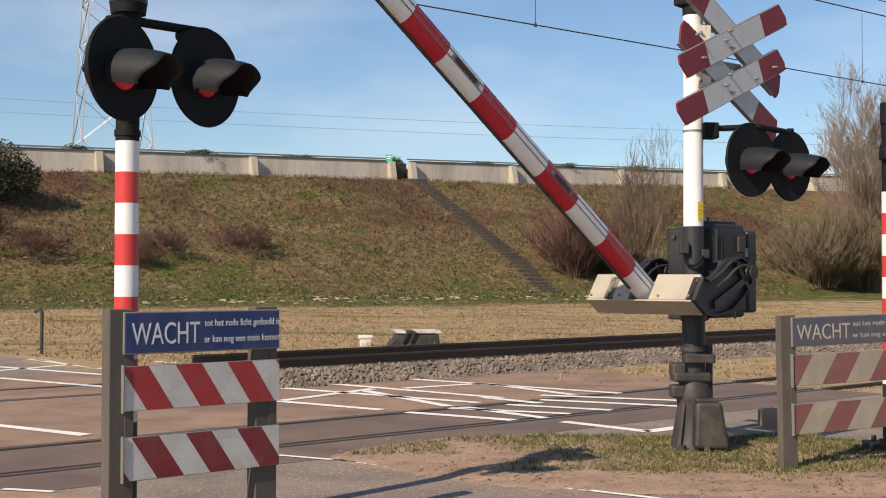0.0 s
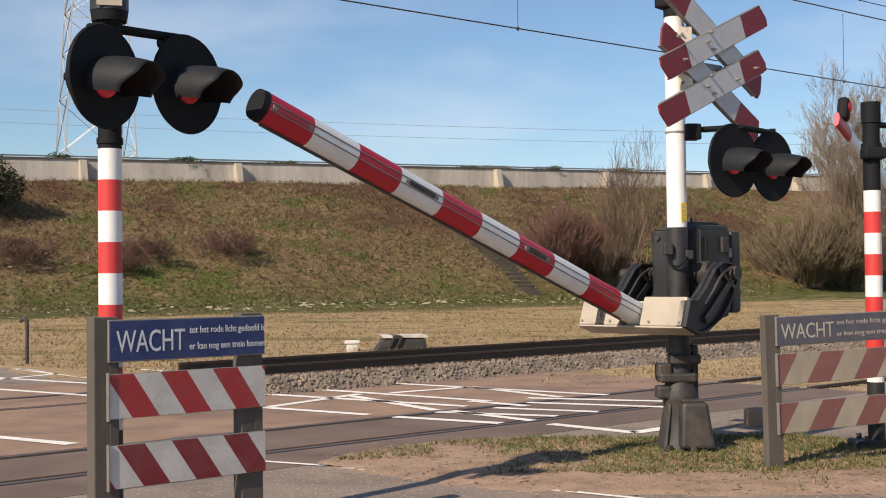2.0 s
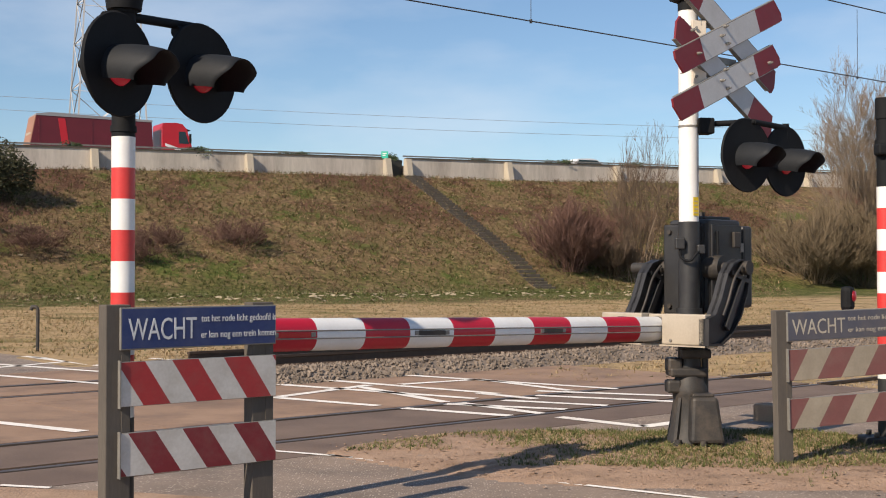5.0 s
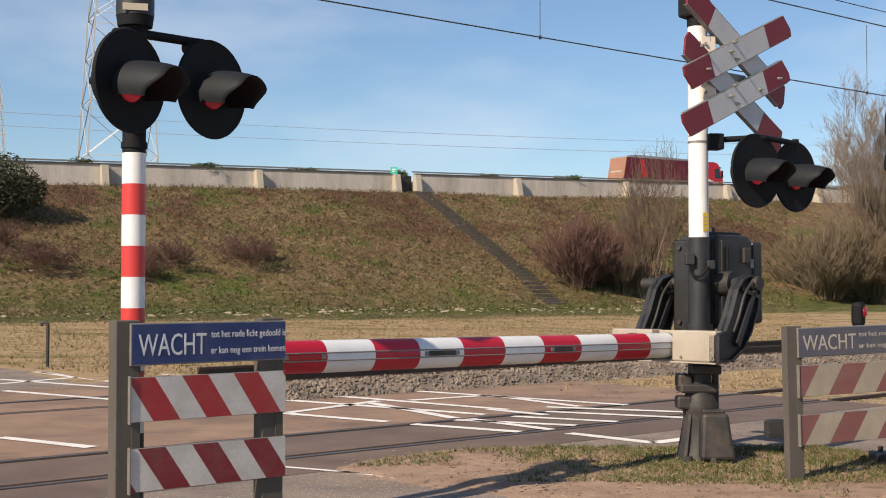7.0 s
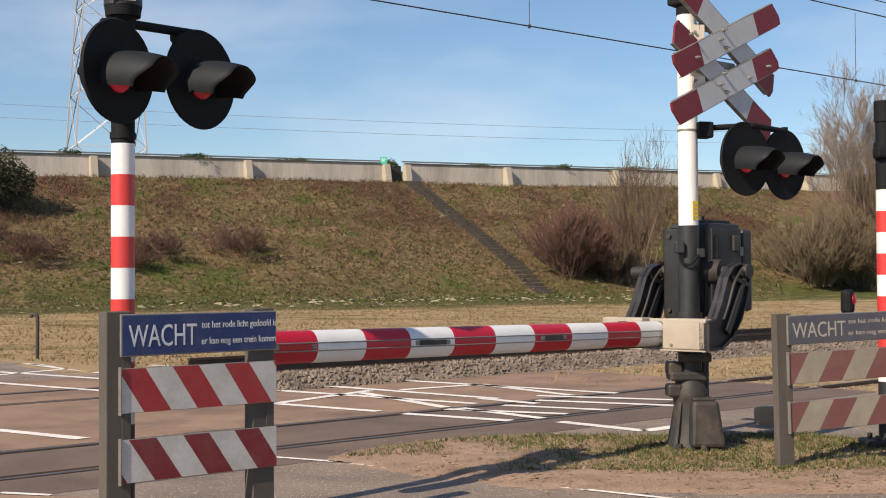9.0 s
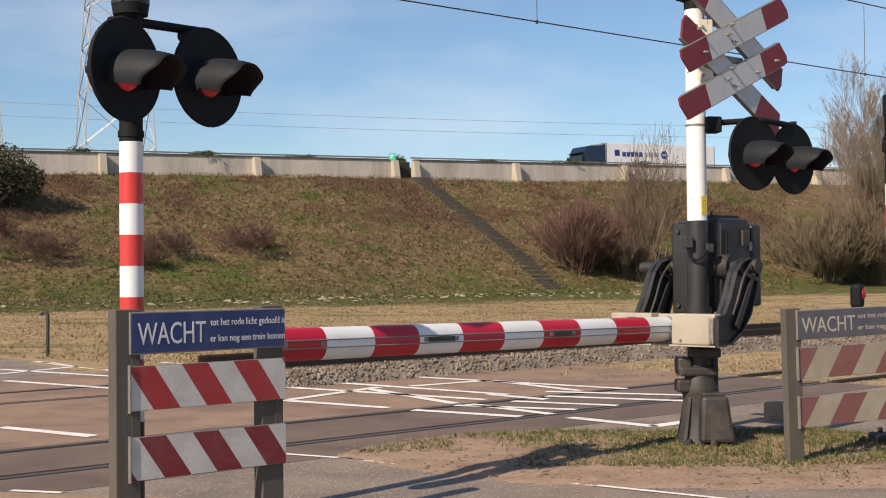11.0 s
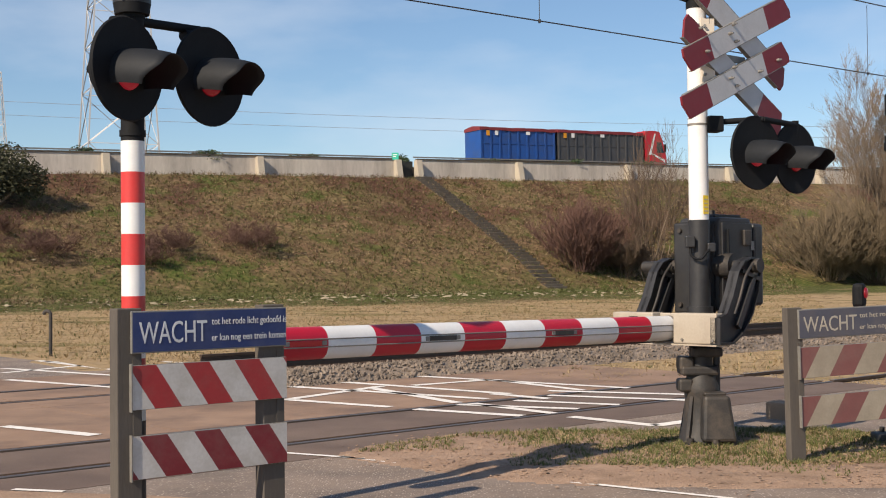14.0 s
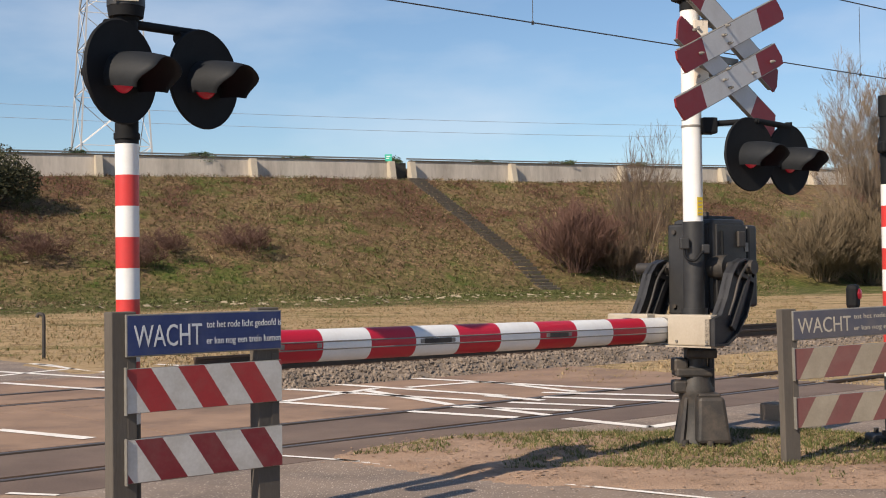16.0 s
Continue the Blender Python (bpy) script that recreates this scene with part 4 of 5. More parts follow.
def main_boom():
    ob = new("barrier_boom")
    tagged(ob, "thick red and white striped barrier boom with beige yoke", "barrier boom", "booms")
    cuts = [0.50, 0.845, 1.301, 1.766, 2.213, 2.655, 3.092, 3.522, 3.933, 4.346, 4.725]
    r = 0.106
    boom_body(ob, cuts, r, BOOM_Z)
    # wires along the near side, and the lamp slots between them
    for dz in (0.028, -0.022):
        y = r * 0.86 * math.sqrt(1 - (dz / r) ** 2) + 0.002
        round_part("side_rail", (0.52, y, BOOM_Z + dz), (4.71, y, BOOM_Z + dz), 0.0045, GALV, ob)
    for c, w, mt in ((3.31, 0.13, IRON), (1.99, 0.11, IRON), (4.53, 0.13, LENS_DIM)):
        part("lamp_slot", B(c - w, c + w, r * 0.86 - 0.004, r * 0.86 + 0.005, BOOM_Z - 0.014, BOOM_Z + 0.02, 0.003), mt, ob, "narrow boom lamp")
        for s in (-1, 1):
            part("slot_end", B(c + s * (w + 0.02) - 0.02, c + s * (w + 0.02) + 0.02, r * 0.86 - 0.004, r * 0.86 + 0.004, BOOM_Z - 0.012, BOOM_Z + 0.018, 0.003), GALV, ob)
    part("keel", B(0.7, 4.7, -0.012, 0.012, BOOM_Z - r - 0.012, BOOM_Z - r + 0.004), IRON, ob, "dark keel strip under the boom")
    # beige cross beam in two halves
    for y0, y1 in ((0.105, 0.535), (-0.535, -0.105)):
        part("beam", B(0.40, 0.565, y0, y1, BOOM_Z - 0.125, BOOM_Z + 0.135, 0.012), BEIGE, ob, "beige steel yoke beam")
    part("beam_bridge", B(0.40, 0.46, -0.104, 0.104, BOOM_Z - 0.12, BOOM_Z + 0.13, 0.008), BEIGE, ob)
    part("beam_tray", B(0.36, 0.565, -0.535, 0.535, BOOM_Z - 0.14, BOOM_Z - 0.127), BEIGE, ob, "beige bottom tray of the yoke")
    for y in (0.2, 0.5, -0.2, -0.5):
        part("bolt", T((0.565, y, BOOM_Z - 0.09), (0.577, y, BOOM_Z - 0.09), 0.012, seg=8), GALV, ob)
    # black side arms back to the axle
    arm = [(0.565, BOOM_Z - 0.125), (0.565, BOOM_Z + 0.10), (0.46, BOOM_Z + 0.13), (0.37, -0.27), (0.27, -0.05), (0.18, 0.04), (0.06, 0.075), (-0.06, 0.06), (-0.085, -0.04), (-0.05, -0.22), (0.05, -0.42), (0.23, -0.60), (0.36, BOOM_Z - 0.125)]
    for y in (0.525, -0.31):
        a = part("side_arm", prism(bmesh.new(), arm, y - 0.012, y + 0.012), BLACK, ob, "black steel yoke arm")
        ctr = Vector((0.20, -0.27))
        for q0, q1 in zip(arm, arm[1:] + arm[:1]):
            d = Vector((q1[0] - q0[0], 0, q1[1] - q0[1]))
            if d.length > 0.02:
                f = bmesh.new()
                prism(f, [q0, q1, tuple(ctr + (Vector(q1) - ctr) * 0.95), tuple(ctr + (Vector(q0) - ctr) * 0.95)], y - 0.048, y + 0.048)
                part("flange", f, BLACK, a)
        part("web_rib", prism(bmesh.new(), [(-0.05, -0.02), (0.02, -0.05), (0.30, -0.50), (0.25, -0.54)], y - 0.05, y + 0.05), BLACK, a)
        part("web_rib", prism(bmesh.new(), [(-0.075, -0.10), (0.20, -0.03), (0.20, -0.065), (-0.065, -0.135)], y - 0.05, y + 0.05), BLACK, a)
        part("hub", T((0, y - 0.09, 0), (0, y + 0.09, 0), 0.062, seg=20), IRON, a)
        cable("hose", bend([(0.09, y + 0.07, 0.02), (0.22, y + 0.075, -0.10), (0.31, y + 0.075, -0.28), (0.38, y + 0.07, -0.41)]), 0.012, IRON, a, "dark cable hose")
    return ob


BOOM = main_boom()


def far_mast():
    ob = root("signal_mast", pose(3.915, 10.8, 0.03), "red and white banded mast with black top beside the cycle path", "signal mast", "crossing masts")
    z = bands(ob, 0.073, 2.21, 0.184, 9)
    round_part("pole", (0, 0, -0.1), (0, 0, z), 0.073, BLACK, ob)
    round_part("upper_tube", (0, 0, 2.21), (0, 0, 2.95), 0.072, BLACKM, ob)
    round_part("top_cap", (0, 0, 2.80), (0, 0, 2.98), 0.083, BLACKM, ob)
    round_part("clamp", (0, 0, 2.52), (0, 0, 2.62), 0.088, BLACKM, ob)
    part("clamp_block", B(-0.10, 0.1, -0.12, 0.02, 2.48, 2.58, 0.02), BLACKM, ob)
    round_part("arm", (0.05, -0.02, 2.78), (0.45, 0.12, 2.78), 0.026, BLACKM, ob)
    round_part("flange", (0, 0, 0.0), (0, 0, 0.05), 0.15, IRON, ob)
    for x, y in ((-0.12, -0.1), (0.12, -0.1), (-0.12, 0.1)):
        round_part("anchor_bolt", (x, y, 0.0), (x, y, 0.1), 0.022, IRON, ob)
    part("foot_block", B(-0.22, 0.1, -0.13, 0.13, -0.03, 0.06, 0.02), IRON, ob)
    lamp(ob, 0.50, 0.05, 2.50, 40, 0.6, LENS_DIM)


far_mast()


def small_boom():
    ob = new("barrier_boom")
    tagged(ob, "slim red and white cycle path barrier boom with tip lamp", "barrier boom", "booms")
    cuts = [0.3 + 0.44 * i for i in range(14)] + [6.40]
    r = 0.07
    boom_body(ob, cuts, r, 0, 0.012, BOOMR, 0.42)
    part("tip_lamp", B(6.16, 6.30, -0.055, 0.055, r - 0.01, r + 0.22, 0.04), BLACKM, ob, "black tip warning lamp")
    bm = bmesh.new()
    spin(bm, [(0.05, 0.0), (0.045, 0.012), (0.02, 0.02)], 18)
    bmesh.ops.transform(bm, verts=bm.verts, matrix=Matrix.Translation((6.23, 0.056, r + 0.13)) @ Matrix.Rotation(radians(-90), 4, "X"))
    part("tip_lens", bm, LENS_ON, ob, "lit red tip lens", True)
    part("counterweight", B(-0.6, 0.3, -0.09, 0.09, -0.1, 0.1, 0.02), BLACK, ob)
    return ob


SMALL_BOOM = small_boom()
SB_PIVOT, SB_TURN = (7.46, 16.56, 1.05), -125.8


def small_machine():
    ob = root("barrier_post", pose(SB_PIVOT[0] + 0.12, SB_PIVOT[1] - 0.14, 0), "black cycle path barrier post", "barrier post")
    round_part("post", (0, 0, -0.05), (0, 0, 1.5), 0.09, BLACK, ob)
    part("housing", B(-0.02, 0.3, -0.2, 0.2, 0.8, 1.4, 0.03), BLACK, ob)


small_machine()


# ---- the warning boards ----
def warning_board(m, L, dz, white, red, blue, txt, label, group, down, posts, sw, tw, starts, deep, reds):
    """Two striped planks and a text board on two posts; local x along the planks, -y the face."""
    ob = root("warning_board", m, label, "warning board", group)
    rows = ((1.185, 0.955, "sign"), (0.893, 0.650, "plank"), (0.510, 0.275, "plank"))
    for k, (z1, z0, kind) in enumerate(rows):
        z1, z0 = z1 + dz, z0 + dz
        if kind == "sign":
            s = part("text_board", B(0, L, -0.018, 0.0, z0, z1, 0.004), GALV, ob, "grey back and rim of the text board")
            part("face", B(0.008, L - 0.008, -0.0205, -0.0185, z0 + 0.008, z1 - 0.008), blue, s, "blue face of the text board")
            h = z1 - z0
            letters("WACHT", 0.172, txt, s, Matrix.Translation((0.045, -0.0215, z0 + 0.052)) @ Matrix.Rotation(radians(90), 4, "X"), tw)
            letters("tot het rode licht gedoofd is", 0.056, txt, s, Matrix.Translation((tw + 0.075, -0.0215, z0 + 0.143)) @ Matrix.Rotation(radians(90), 4, "X"), L - tw - 0.078)
            letters("er kan nog een trein komen", 0.056, txt, s, Matrix.Translation((tw + 0.075, -0.0215, z0 + 0.052)) @ Matrix.Rotation(radians(90), 4, "X"), L - tw - 0.081)
            continue
        s = part("plank", B(0, L, -0.018, 0.0, z0, z1, 0.004), GALV, ob, "striped warning plank")
        h = z1 - z0
        x, i, red = starts[k - 1], 0, reds[k - 1]
        while x < L:
            w = sw
            sh = 0.155 * down
            pts = [(x, z1 - 0.003), (x + w, z1 - 0.003), (x + w + sh, z0 + 0.003), (x + sh, z0 + 0.003)]
            pts = clip_x(pts, 0.003, L - 0.003)
            if len(pts) > 2:
                part("stripe", prism(bmesh.new(), pts, -0.0205, -0.0185), red if i % 2 == 0 else white, s, "red stripe" if i % 2 == 0 else "white stripe")
            x += w
            i += 1
        part("end_lip", B(-0.006, 0.0, -0.03, 0.012, z0 - 0.008, z1 + 0.008), GALV, s)
    for px in posts:
        p = part("post", B(px, px + 0.145, 0.0, deep, -0.2, 1.20 + dz, 0.006), POSTM, ob, "grey-brown square post")
        part("slot_plate", B(px + 0.09, px + 0.14, -0.004, 0.0, 0.3 + dz, 0.93 + dz), POSTM, p)
    return ob


def clip_x(pts, lo, hi):
    for sign, lim in ((1, lo), (-1, -hi)):
        out = []
        for (x0, z0), (x1, z1) in zip(pts, pts[1:] + pts[:1]):
            a, b = sign * x0 - lim, sign * x1 - lim
            if a >= 0:
                out.append((x0, z0))
            if a * b < 0:
                t = a / (a - b)
                out.append((x0 + (x1 - x0) * t, z0 + (z1 - z0) * t))
        pts = out
        if not pts:
            break
    return pts


warning_board(pose(-1.69, 6.75, 0, 0, 0, 40.0), 0.985, 0.125, FOILW, None, SIGNB, SIGNT, "blue WACHT sign over two red and white striped planks on posts", "warning boards", 1, (-0.075, 0.835), 0.163, 0.412, (-0.345, -0.280), 0.095, (FOILR, FOILD))
# The second board's muted tones carry painted sun glare as well as dust.
warning_board(pose(2.765, 9.74, 0.0, 0, -1.2, 24.0), 1.36, 0.005, GLAREW, None, GLAREB, GLARET, "dusty WACHT sign over two striped planks on posts, sun glare in its colours", "warning boards", -1, (-0.095, 1.2), 0.24, 0.53, (-0.52, -0.52), 0.065, (GLARER, GLARER))


def kerb_block():
    tagged(link("kerb_block", B(-0.22, 0.22, -0.12, 0.12, -0.05, 0.17, 0.02), TANC, m=pose(3.47, 12.6, 0.0, 0, 0, -49)), "pale brown concrete kerb block beside the deck", "kerb block")


kerb_block()


def bent_post():
    p = at(0, 0)
    ob = root("bent_post", pose(-7.57, 24.0, terrain(-7.57, 24.0)), "dark rusty steel post with bent top", "post")
    cable("bent_tube", bend([(0, 0, -0.1), (0, 0, 0.5), (0, 0, 0.78), (-0.03, 0, 0.85), (-0.10, 0, 0.86), (-0.13, 0, 0.80)]), 0.035, IRON, ob)


bent_post()


def track_box():
    ob = root("trackside_box", pose(-0.55, 27.6, terrain(-0.55, 27.6), 0, 0, 10) @ Matrix.Scale(0.95, 4), "low dark trackside cable box with chipped white lid plates", "trackside box")
    part("base", prism(bmesh.new(), [(-0.62, -0.05), (0.60, -0.05), (0.56, 0.27), (-0.36, 0.27)], -0.33, 0.33), IRON, ob, "dark rusty box body")
    for x0, x1 in ((-0.47, -0.19), (0.0, 0.62)):
        bm = bmesh.new()
        prism(bm, [(x0 + 0.05, 0.30), (x1, 0.30), (x1 - 0.03, 0.36), (x0, 0.36)], -0.36, 0.36)
        part("lid", bm, OLDLID, ob, "chipped white lid plate")
    for x in (-0.19, -0.02):
        part("strut", prism(bmesh.new(), [(x - 0.20, -0.05), (x - 0.15, -0.05), (x + 0.05, 0.33), (x, 0.33)], -0.40, -0.34), DARKM, ob, "slanting dark strut")
    # Dark plates on the face stand for the shade inside the box.
    for x in (0.2, 0.45):
        part("slot_shade", B(x - 0.09, x + 0.09, -0.345, -0.32, 0.05, 0.2), DARKM, ob, "dark plate painted as a shaded opening")
    part("bracket", B(-0.22, 0.02, -0.3, 0.3, 0.27, 0.35, 0.01), IRON, ob)


def cable_stub():
    ob = root("cable_marker", pose(-1.58, 27.5, terrain(-1.58, 27.5), 0, 0, 10), "small pale concrete cable marker block", "marker block")
    part("block", B(-0.12, 0.12, -0.1, 0.1, -0.05, 0.16, 0.02), OLDLID, ob)
    part("cap", B(-0.16, 0.16, -0.12, 0.12, 0.16, 0.24, 0.025), OLDLID, ob)


cable_stub()


track_box()


# ---- motorway wall ----
WALL_POSTS = (-1.1, 9.5, 20.1, 30.7, 41.4, 43.1, 51.9, 62.4, 73.1, 83.7, 94.3, 104.9)


def motorway_wall():
    rot = Matrix(((HD.x, HN.x, 0, 0), (HD.y, HN.y, 0, 0), (0, 0, 1, 0), (0, 0, 0, 1)))
    wall = root("motorway_wall", rot @ Matrix.Translation((0, WALL_E, 0)), "stained pale concrete parapet wall along the motorway", "wall", kind="structure")
    edges = [-140, -110, -80, -50, -30, -12] + list(WALL_POSTS) + [120, 140, 180, 220]

    def seg(h0, h1, name, zlo, zhi, y0, y1, material, par, label=""):
        bm = bmesh.new()
        box(bm, h0, h1, y0, y1, 0, 1)
        for v in bm.verts:
            base = road_z(v.co.x)
            v.co.z = base + (zhi if v.co.z > 0.5 else zlo)
        return part(name, bm, material, par, label)

    for h0, h1 in zip(edges, edges[1:]):
        if abs(h0 - 41.4) < 0.01:
            continue
        p = seg(h0 + 0.02, h1 - 0.02, "wall_panel", -1.2, 0.93, 0, 0.25, CONC, wall)
        seg(h0 + 0.02, h1 - 0.02, "coping", 0.93, 1.03, -0.06, 0.32, STAIRM, p, "dark stained coping")
        seg(h0 + 0.02, h1 - 0.02, "crash_rail", 1.14, 1.24, 0.55, 0.62, GALV, p, "steel crash rail behind the wall")
    for h in WALL_POSTS:
        bm = bmesh.new()
        z = road_z(h)
        w = 0.22
        prism(bm, [(-1.0, z - 1.5), (0.02, z - 1.5), (0.02, z + 0.9), (-0.42, z + 0.9)], -w, w, Matrix.Translation((h, 0, 0)) @ Matrix.Rotation(radians(90), 4, "Z"))
        part("buttress", bm, CONCP, wall, "pale sloping concrete buttress")
    seg(41.6, 42.9, "gate", -1.1, 0.85, 0.3, 0.36, DARKM, wall, "dark steel gate")
    return wall


motorway_wall()


def motorway_road():
    rot = Matrix(((HD.x, HN.x, 0, 0), (HD.y, HN.y, 0, 0), (0, 0, 1, 0), (0, 0, 0, 1)))
    bm = bmesh.new()
    box(bm, -520, 560, WALL_E + 0.4, WALL_E + 28, 0, 1)
    for v in bm.verts:
        v.co.z = road_z(v.co.x) + 0.45 - (0.0 if v.co.z > 0.5 else 0.5)
    tagged(link("motorway", bm, ASPHALT, m=rot), "asphalt motorway on the embankment", "motorway", kind="structure")


motorway_road()


def hectometre_sign():
    p = hw(41.25, WALL_E - 0.15)
    z = road_z(41.25)
    ob = root("route_sign", pose(p.x, p.y, z + 0.8, 0, 0, -10), "small green sign plate on the wall", "sign")
    part("post", T((0, 0, -1.5), (0, 0, 0.3), 0.04, seg=10), GALV, ob)
    part("plate", B(-0.26, 0.26, -0.06, -0.04, 0.1, 0.62, 0.01), GREENS, ob, "green plate")
    part("plate_text", B(-0.16, 0.06, -0.064, -0.06, 0.3, 0.36), WHITE, ob)
    part("plate_text", B(-0.16, 0.16, -0.064, -0.06, 0.44, 0.5), WHITE, ob)


hectometre_sign()


def slope_stairs():
    """Steps of dark slabs down the bank."""
    top, foot = hw(43.1, 81.2), hw(42.1, 62.0)
    ob = root("bank_stairs", pose(0, 0, 0), "dark weathered slab stairs down the embankment", "stairs", kind="structure")
    n = 42
    d = foot - top
    rz = math.atan2(d.y, d.x)
    first = None
    for i in range(n):
        p = top + d * ((i + 0.5) / n)
        z = terrain(p.x, p.y)
        m = Matrix.Translation((p.x, p.y, z + 0.05)) @ Matrix.Rotation(rz, 4, "Z")
        if first is None:
            first = link("step", B(-0.2, 0.2, -0.62, 0.62, -0.25, 0.06, 0.02), STAIRM, ob, m=m)
        else:
            s = new("step", first.data)
            s.parent, s.matrix_basis = ob, m


slope_stairs()


# ---- bushes and trees ----
def branch(vs, fs, p, q, r0, r1):
    d = (q - p).normalized()
    a = d.orthogonal().normalized()
    b = d.cross(a)
    k = len(vs)
    for c, r in ((p, r0), (q, r1)):
        for i in range(3):
            t = 2.094 * i
            vs.append(tuple(c + (a * math.cos(t) + b * math.sin(t)) * r))
    for i in range(3):
        j = (i + 1) % 3
        fs.append((k + i, k + j, k + 3 + j, k + 3 + i))


def shrub(name, p, w, h, stems, material, label, seed, twig=0.012, up=1.0, fork=3, levels=3, category="bush", stem_mat=None, spread=0.75, thick=0.006, low=0.5):
    """A bare shrub: stems that fork into ever thinner twigs."""
    rng = random.Random(seed)
    z = terrain(p.x, p.y)
    ob = root(name, pose(p.x, p.y, z - 0.05), label, category)
    sets = [([], []), ([], [])]

    def grow(a, d, length, r, lev):
        n = 2 if lev else 3
        for _ in range(n):
            d2 = (d + Vector((rng.uniform(-1, 1), rng.uniform(-1, 1), rng.uniform(-0.3, 0.6) * up)) * 0.22).normalized()
            b = a + d2 * length / n
            branch(*sets[0 if lev < 1 else 1], a, b, r, r * 0.8)
            a, d, r = b, d2, r * 0.8
            if lev < levels:
                for _ in range(fork if lev else fork - 1):
                    d3 = (d + Vector((rng.uniform(-1, 1), rng.uniform(-1, 1), rng.uniform(-0.2, 0.9) * up)) * spread).normalized()
                    grow(a, d3, length * rng.uniform(0.4, 0.65), max(twig, r * 0.42), lev + 1)

    for _ in range(stems):
        a = rng.uniform(0, 6.283)
        s = rng.random() ** 0.6
        o = Vector((math.cos(a) * s * w * 0.28, math.sin(a) * s * w * 0.28, 0))
        d = Vector((math.cos(a) * s * w * 0.30, math.sin(a) * s * w * 0.30, h * rng.uniform(low, 0.75))).normalized()
        grow(o, d, h * rng.uniform(0.45, 0.72), max(twig * 1.6, h * thick), 0)
    for nm, (vs, fs), mt in (("stem_mass", sets[0], stem_mat or material), ("twig_mass", sets[1], material)):
        if fs:
            me = bpy.data.meshes.new(nm)
            me.from_pydata(vs, [], fs)
            me.materials.append(mt)
            t = tagged(new(nm, me), kind="stuff")
            t.parent = ob
    return ob


def leafy(name, p, w, h, count, material, label, seed, size=0.16, z=None, category="bush"):
    rng = random.Random(seed)
    ob = root(name, pose(p.x, p.y, (terrain(p.x, p.y) if z is None else z) - 0.05), label, category)
    vs, fs = [], []
    lobes = [(rng.uniform(-0.32, 0.32) * w, rng.uniform(-0.3, 0.3) * w, rng.uniform(0.25, 0.62) * h, rng.uniform(0.18, 0.34)) for _ in range(9)]
    for i in range(count):
        lx, ly, lz, lr = lobes[i % 9]
        q = Vector((rng.gauss(0, 1), rng.gauss(0, 1), rng.gauss(0, 1))).normalized() * rng.uniform(0.5, 1.12)
        c = Vector((lx + q.x * lr * w, ly + q.y * lr * w, max(0.03, lz + q.z * lr * h)))
        e = Euler((rng.uniform(0, 6), rng.uniform(0, 6), rng.uniform(0, 6))).to_matrix()
        s = size * rng.uniform(0.6, 1.4)
        k = len(vs)
        vs += [tuple(c + e @ Vector(v)) for v in ((-s * 0.4, 0, 0), (0, -s, 0.1 * s), (s * 0.4, 0, 0), (0, s, -0.1 * s))]
        fs.append((k, k + 1, k + 2, k + 3))
    me = bpy.data.meshes.new("leaves")
    me.from_pydata(vs, [], fs)
    me.materials.append(material)
    lv = tagged(new("leaf_mass", me), kind="stuff")
    lv.parent = ob
    bm = bmesh.new()
    for lx, ly, lz, lr in lobes:
        tube(bm, (0, 0, 0), (lx, ly, lz), 0.05 * h / 2, 0.02, 6)
    part("branches", bm, BARK, ob)
    return ob


def planting():
    shrub("bush", Vector((8.5, 78.4, 0)), 3.0, 3.5, 70, TWIGR, "dense reddish-brown bare bush on the bank's foot", 1, 0.012, low=0.12)
    shrub("bush", Vector((11.3, 79.2, 0)), 2.6, 2.4, 40, TWIG, "low brown bare bush beside the young tree", 12, 0.011, low=0.1)
    shrub("young_tree", Vector((13.0, 79.5, 0)), 2.6, 7.3, 15, TWIG, "slender bare multi-stemmed young tree", 2, 0.009, spread=0.45, up=1.5, category="tree", stem_mat=TWIGP)
    shrub("tree", Vector((30.2, 88.0, 0)), 3.0, 11.6, 4, TWIGP, "large bare willow tree with pale twigs", 3, 0.008, up=1.0, fork=4, levels=4, spread=0.62, thick=0.0065, category="tree", stem_mat=BARK)
    shrub("bush", Vector((26.4, 86.0, 0)), 4.2, 4.3, 80, TWIGO, "broad bare olive-brown bush under the willow", 4, 0.014, low=0.08)
    shrub("bush", Vector((30.0, 87.0, 0)), 4.4, 4.8, 80, TWIGO, "broad bare olive-brown bush under the willow", 14, 0.014, low=0.08)
    for x, y, w, h, s in ((-20.9, 64.6, 5.0, 1.5, 5), (-15.0, 68.3, 3.4, 1.5, 6), (-16.0, 66.2, 2.6, 1.0, 16), (-11.2, 70.8, 4.0, 1.6, 7), (-24.5, 66.4, 3.6, 1.3, 9)):
        shrub("bush", Vector((x, y, 0)), w, h, 24, TWIGR, "low sparse brown bramble bush on the bank", s, 0.007, fork=3, spread=1.3, up=0.35)
    leafy("bush", Vector((-25.6, 71.0, 0)), 6.6, 5.4, 15000, LEAFO, "dark olive-green bush on the bank", 8, 0.11)
    for h, s in ((19.2, 1), (27.2, 2), (34.6, 3), (42.3, 4), (50.0, 5), (57.3, 6), (64.5, 7)):
        p = hw(h, WALL_E + 1.0)
        leafy("wall_plant", p, 2.1 if s != 4 else 1.5, 0.95, 900, LEAFD, "green weed growing on the wall top", 20 + s, 0.09, road_z(h) + 0.60, "plant")


planting()


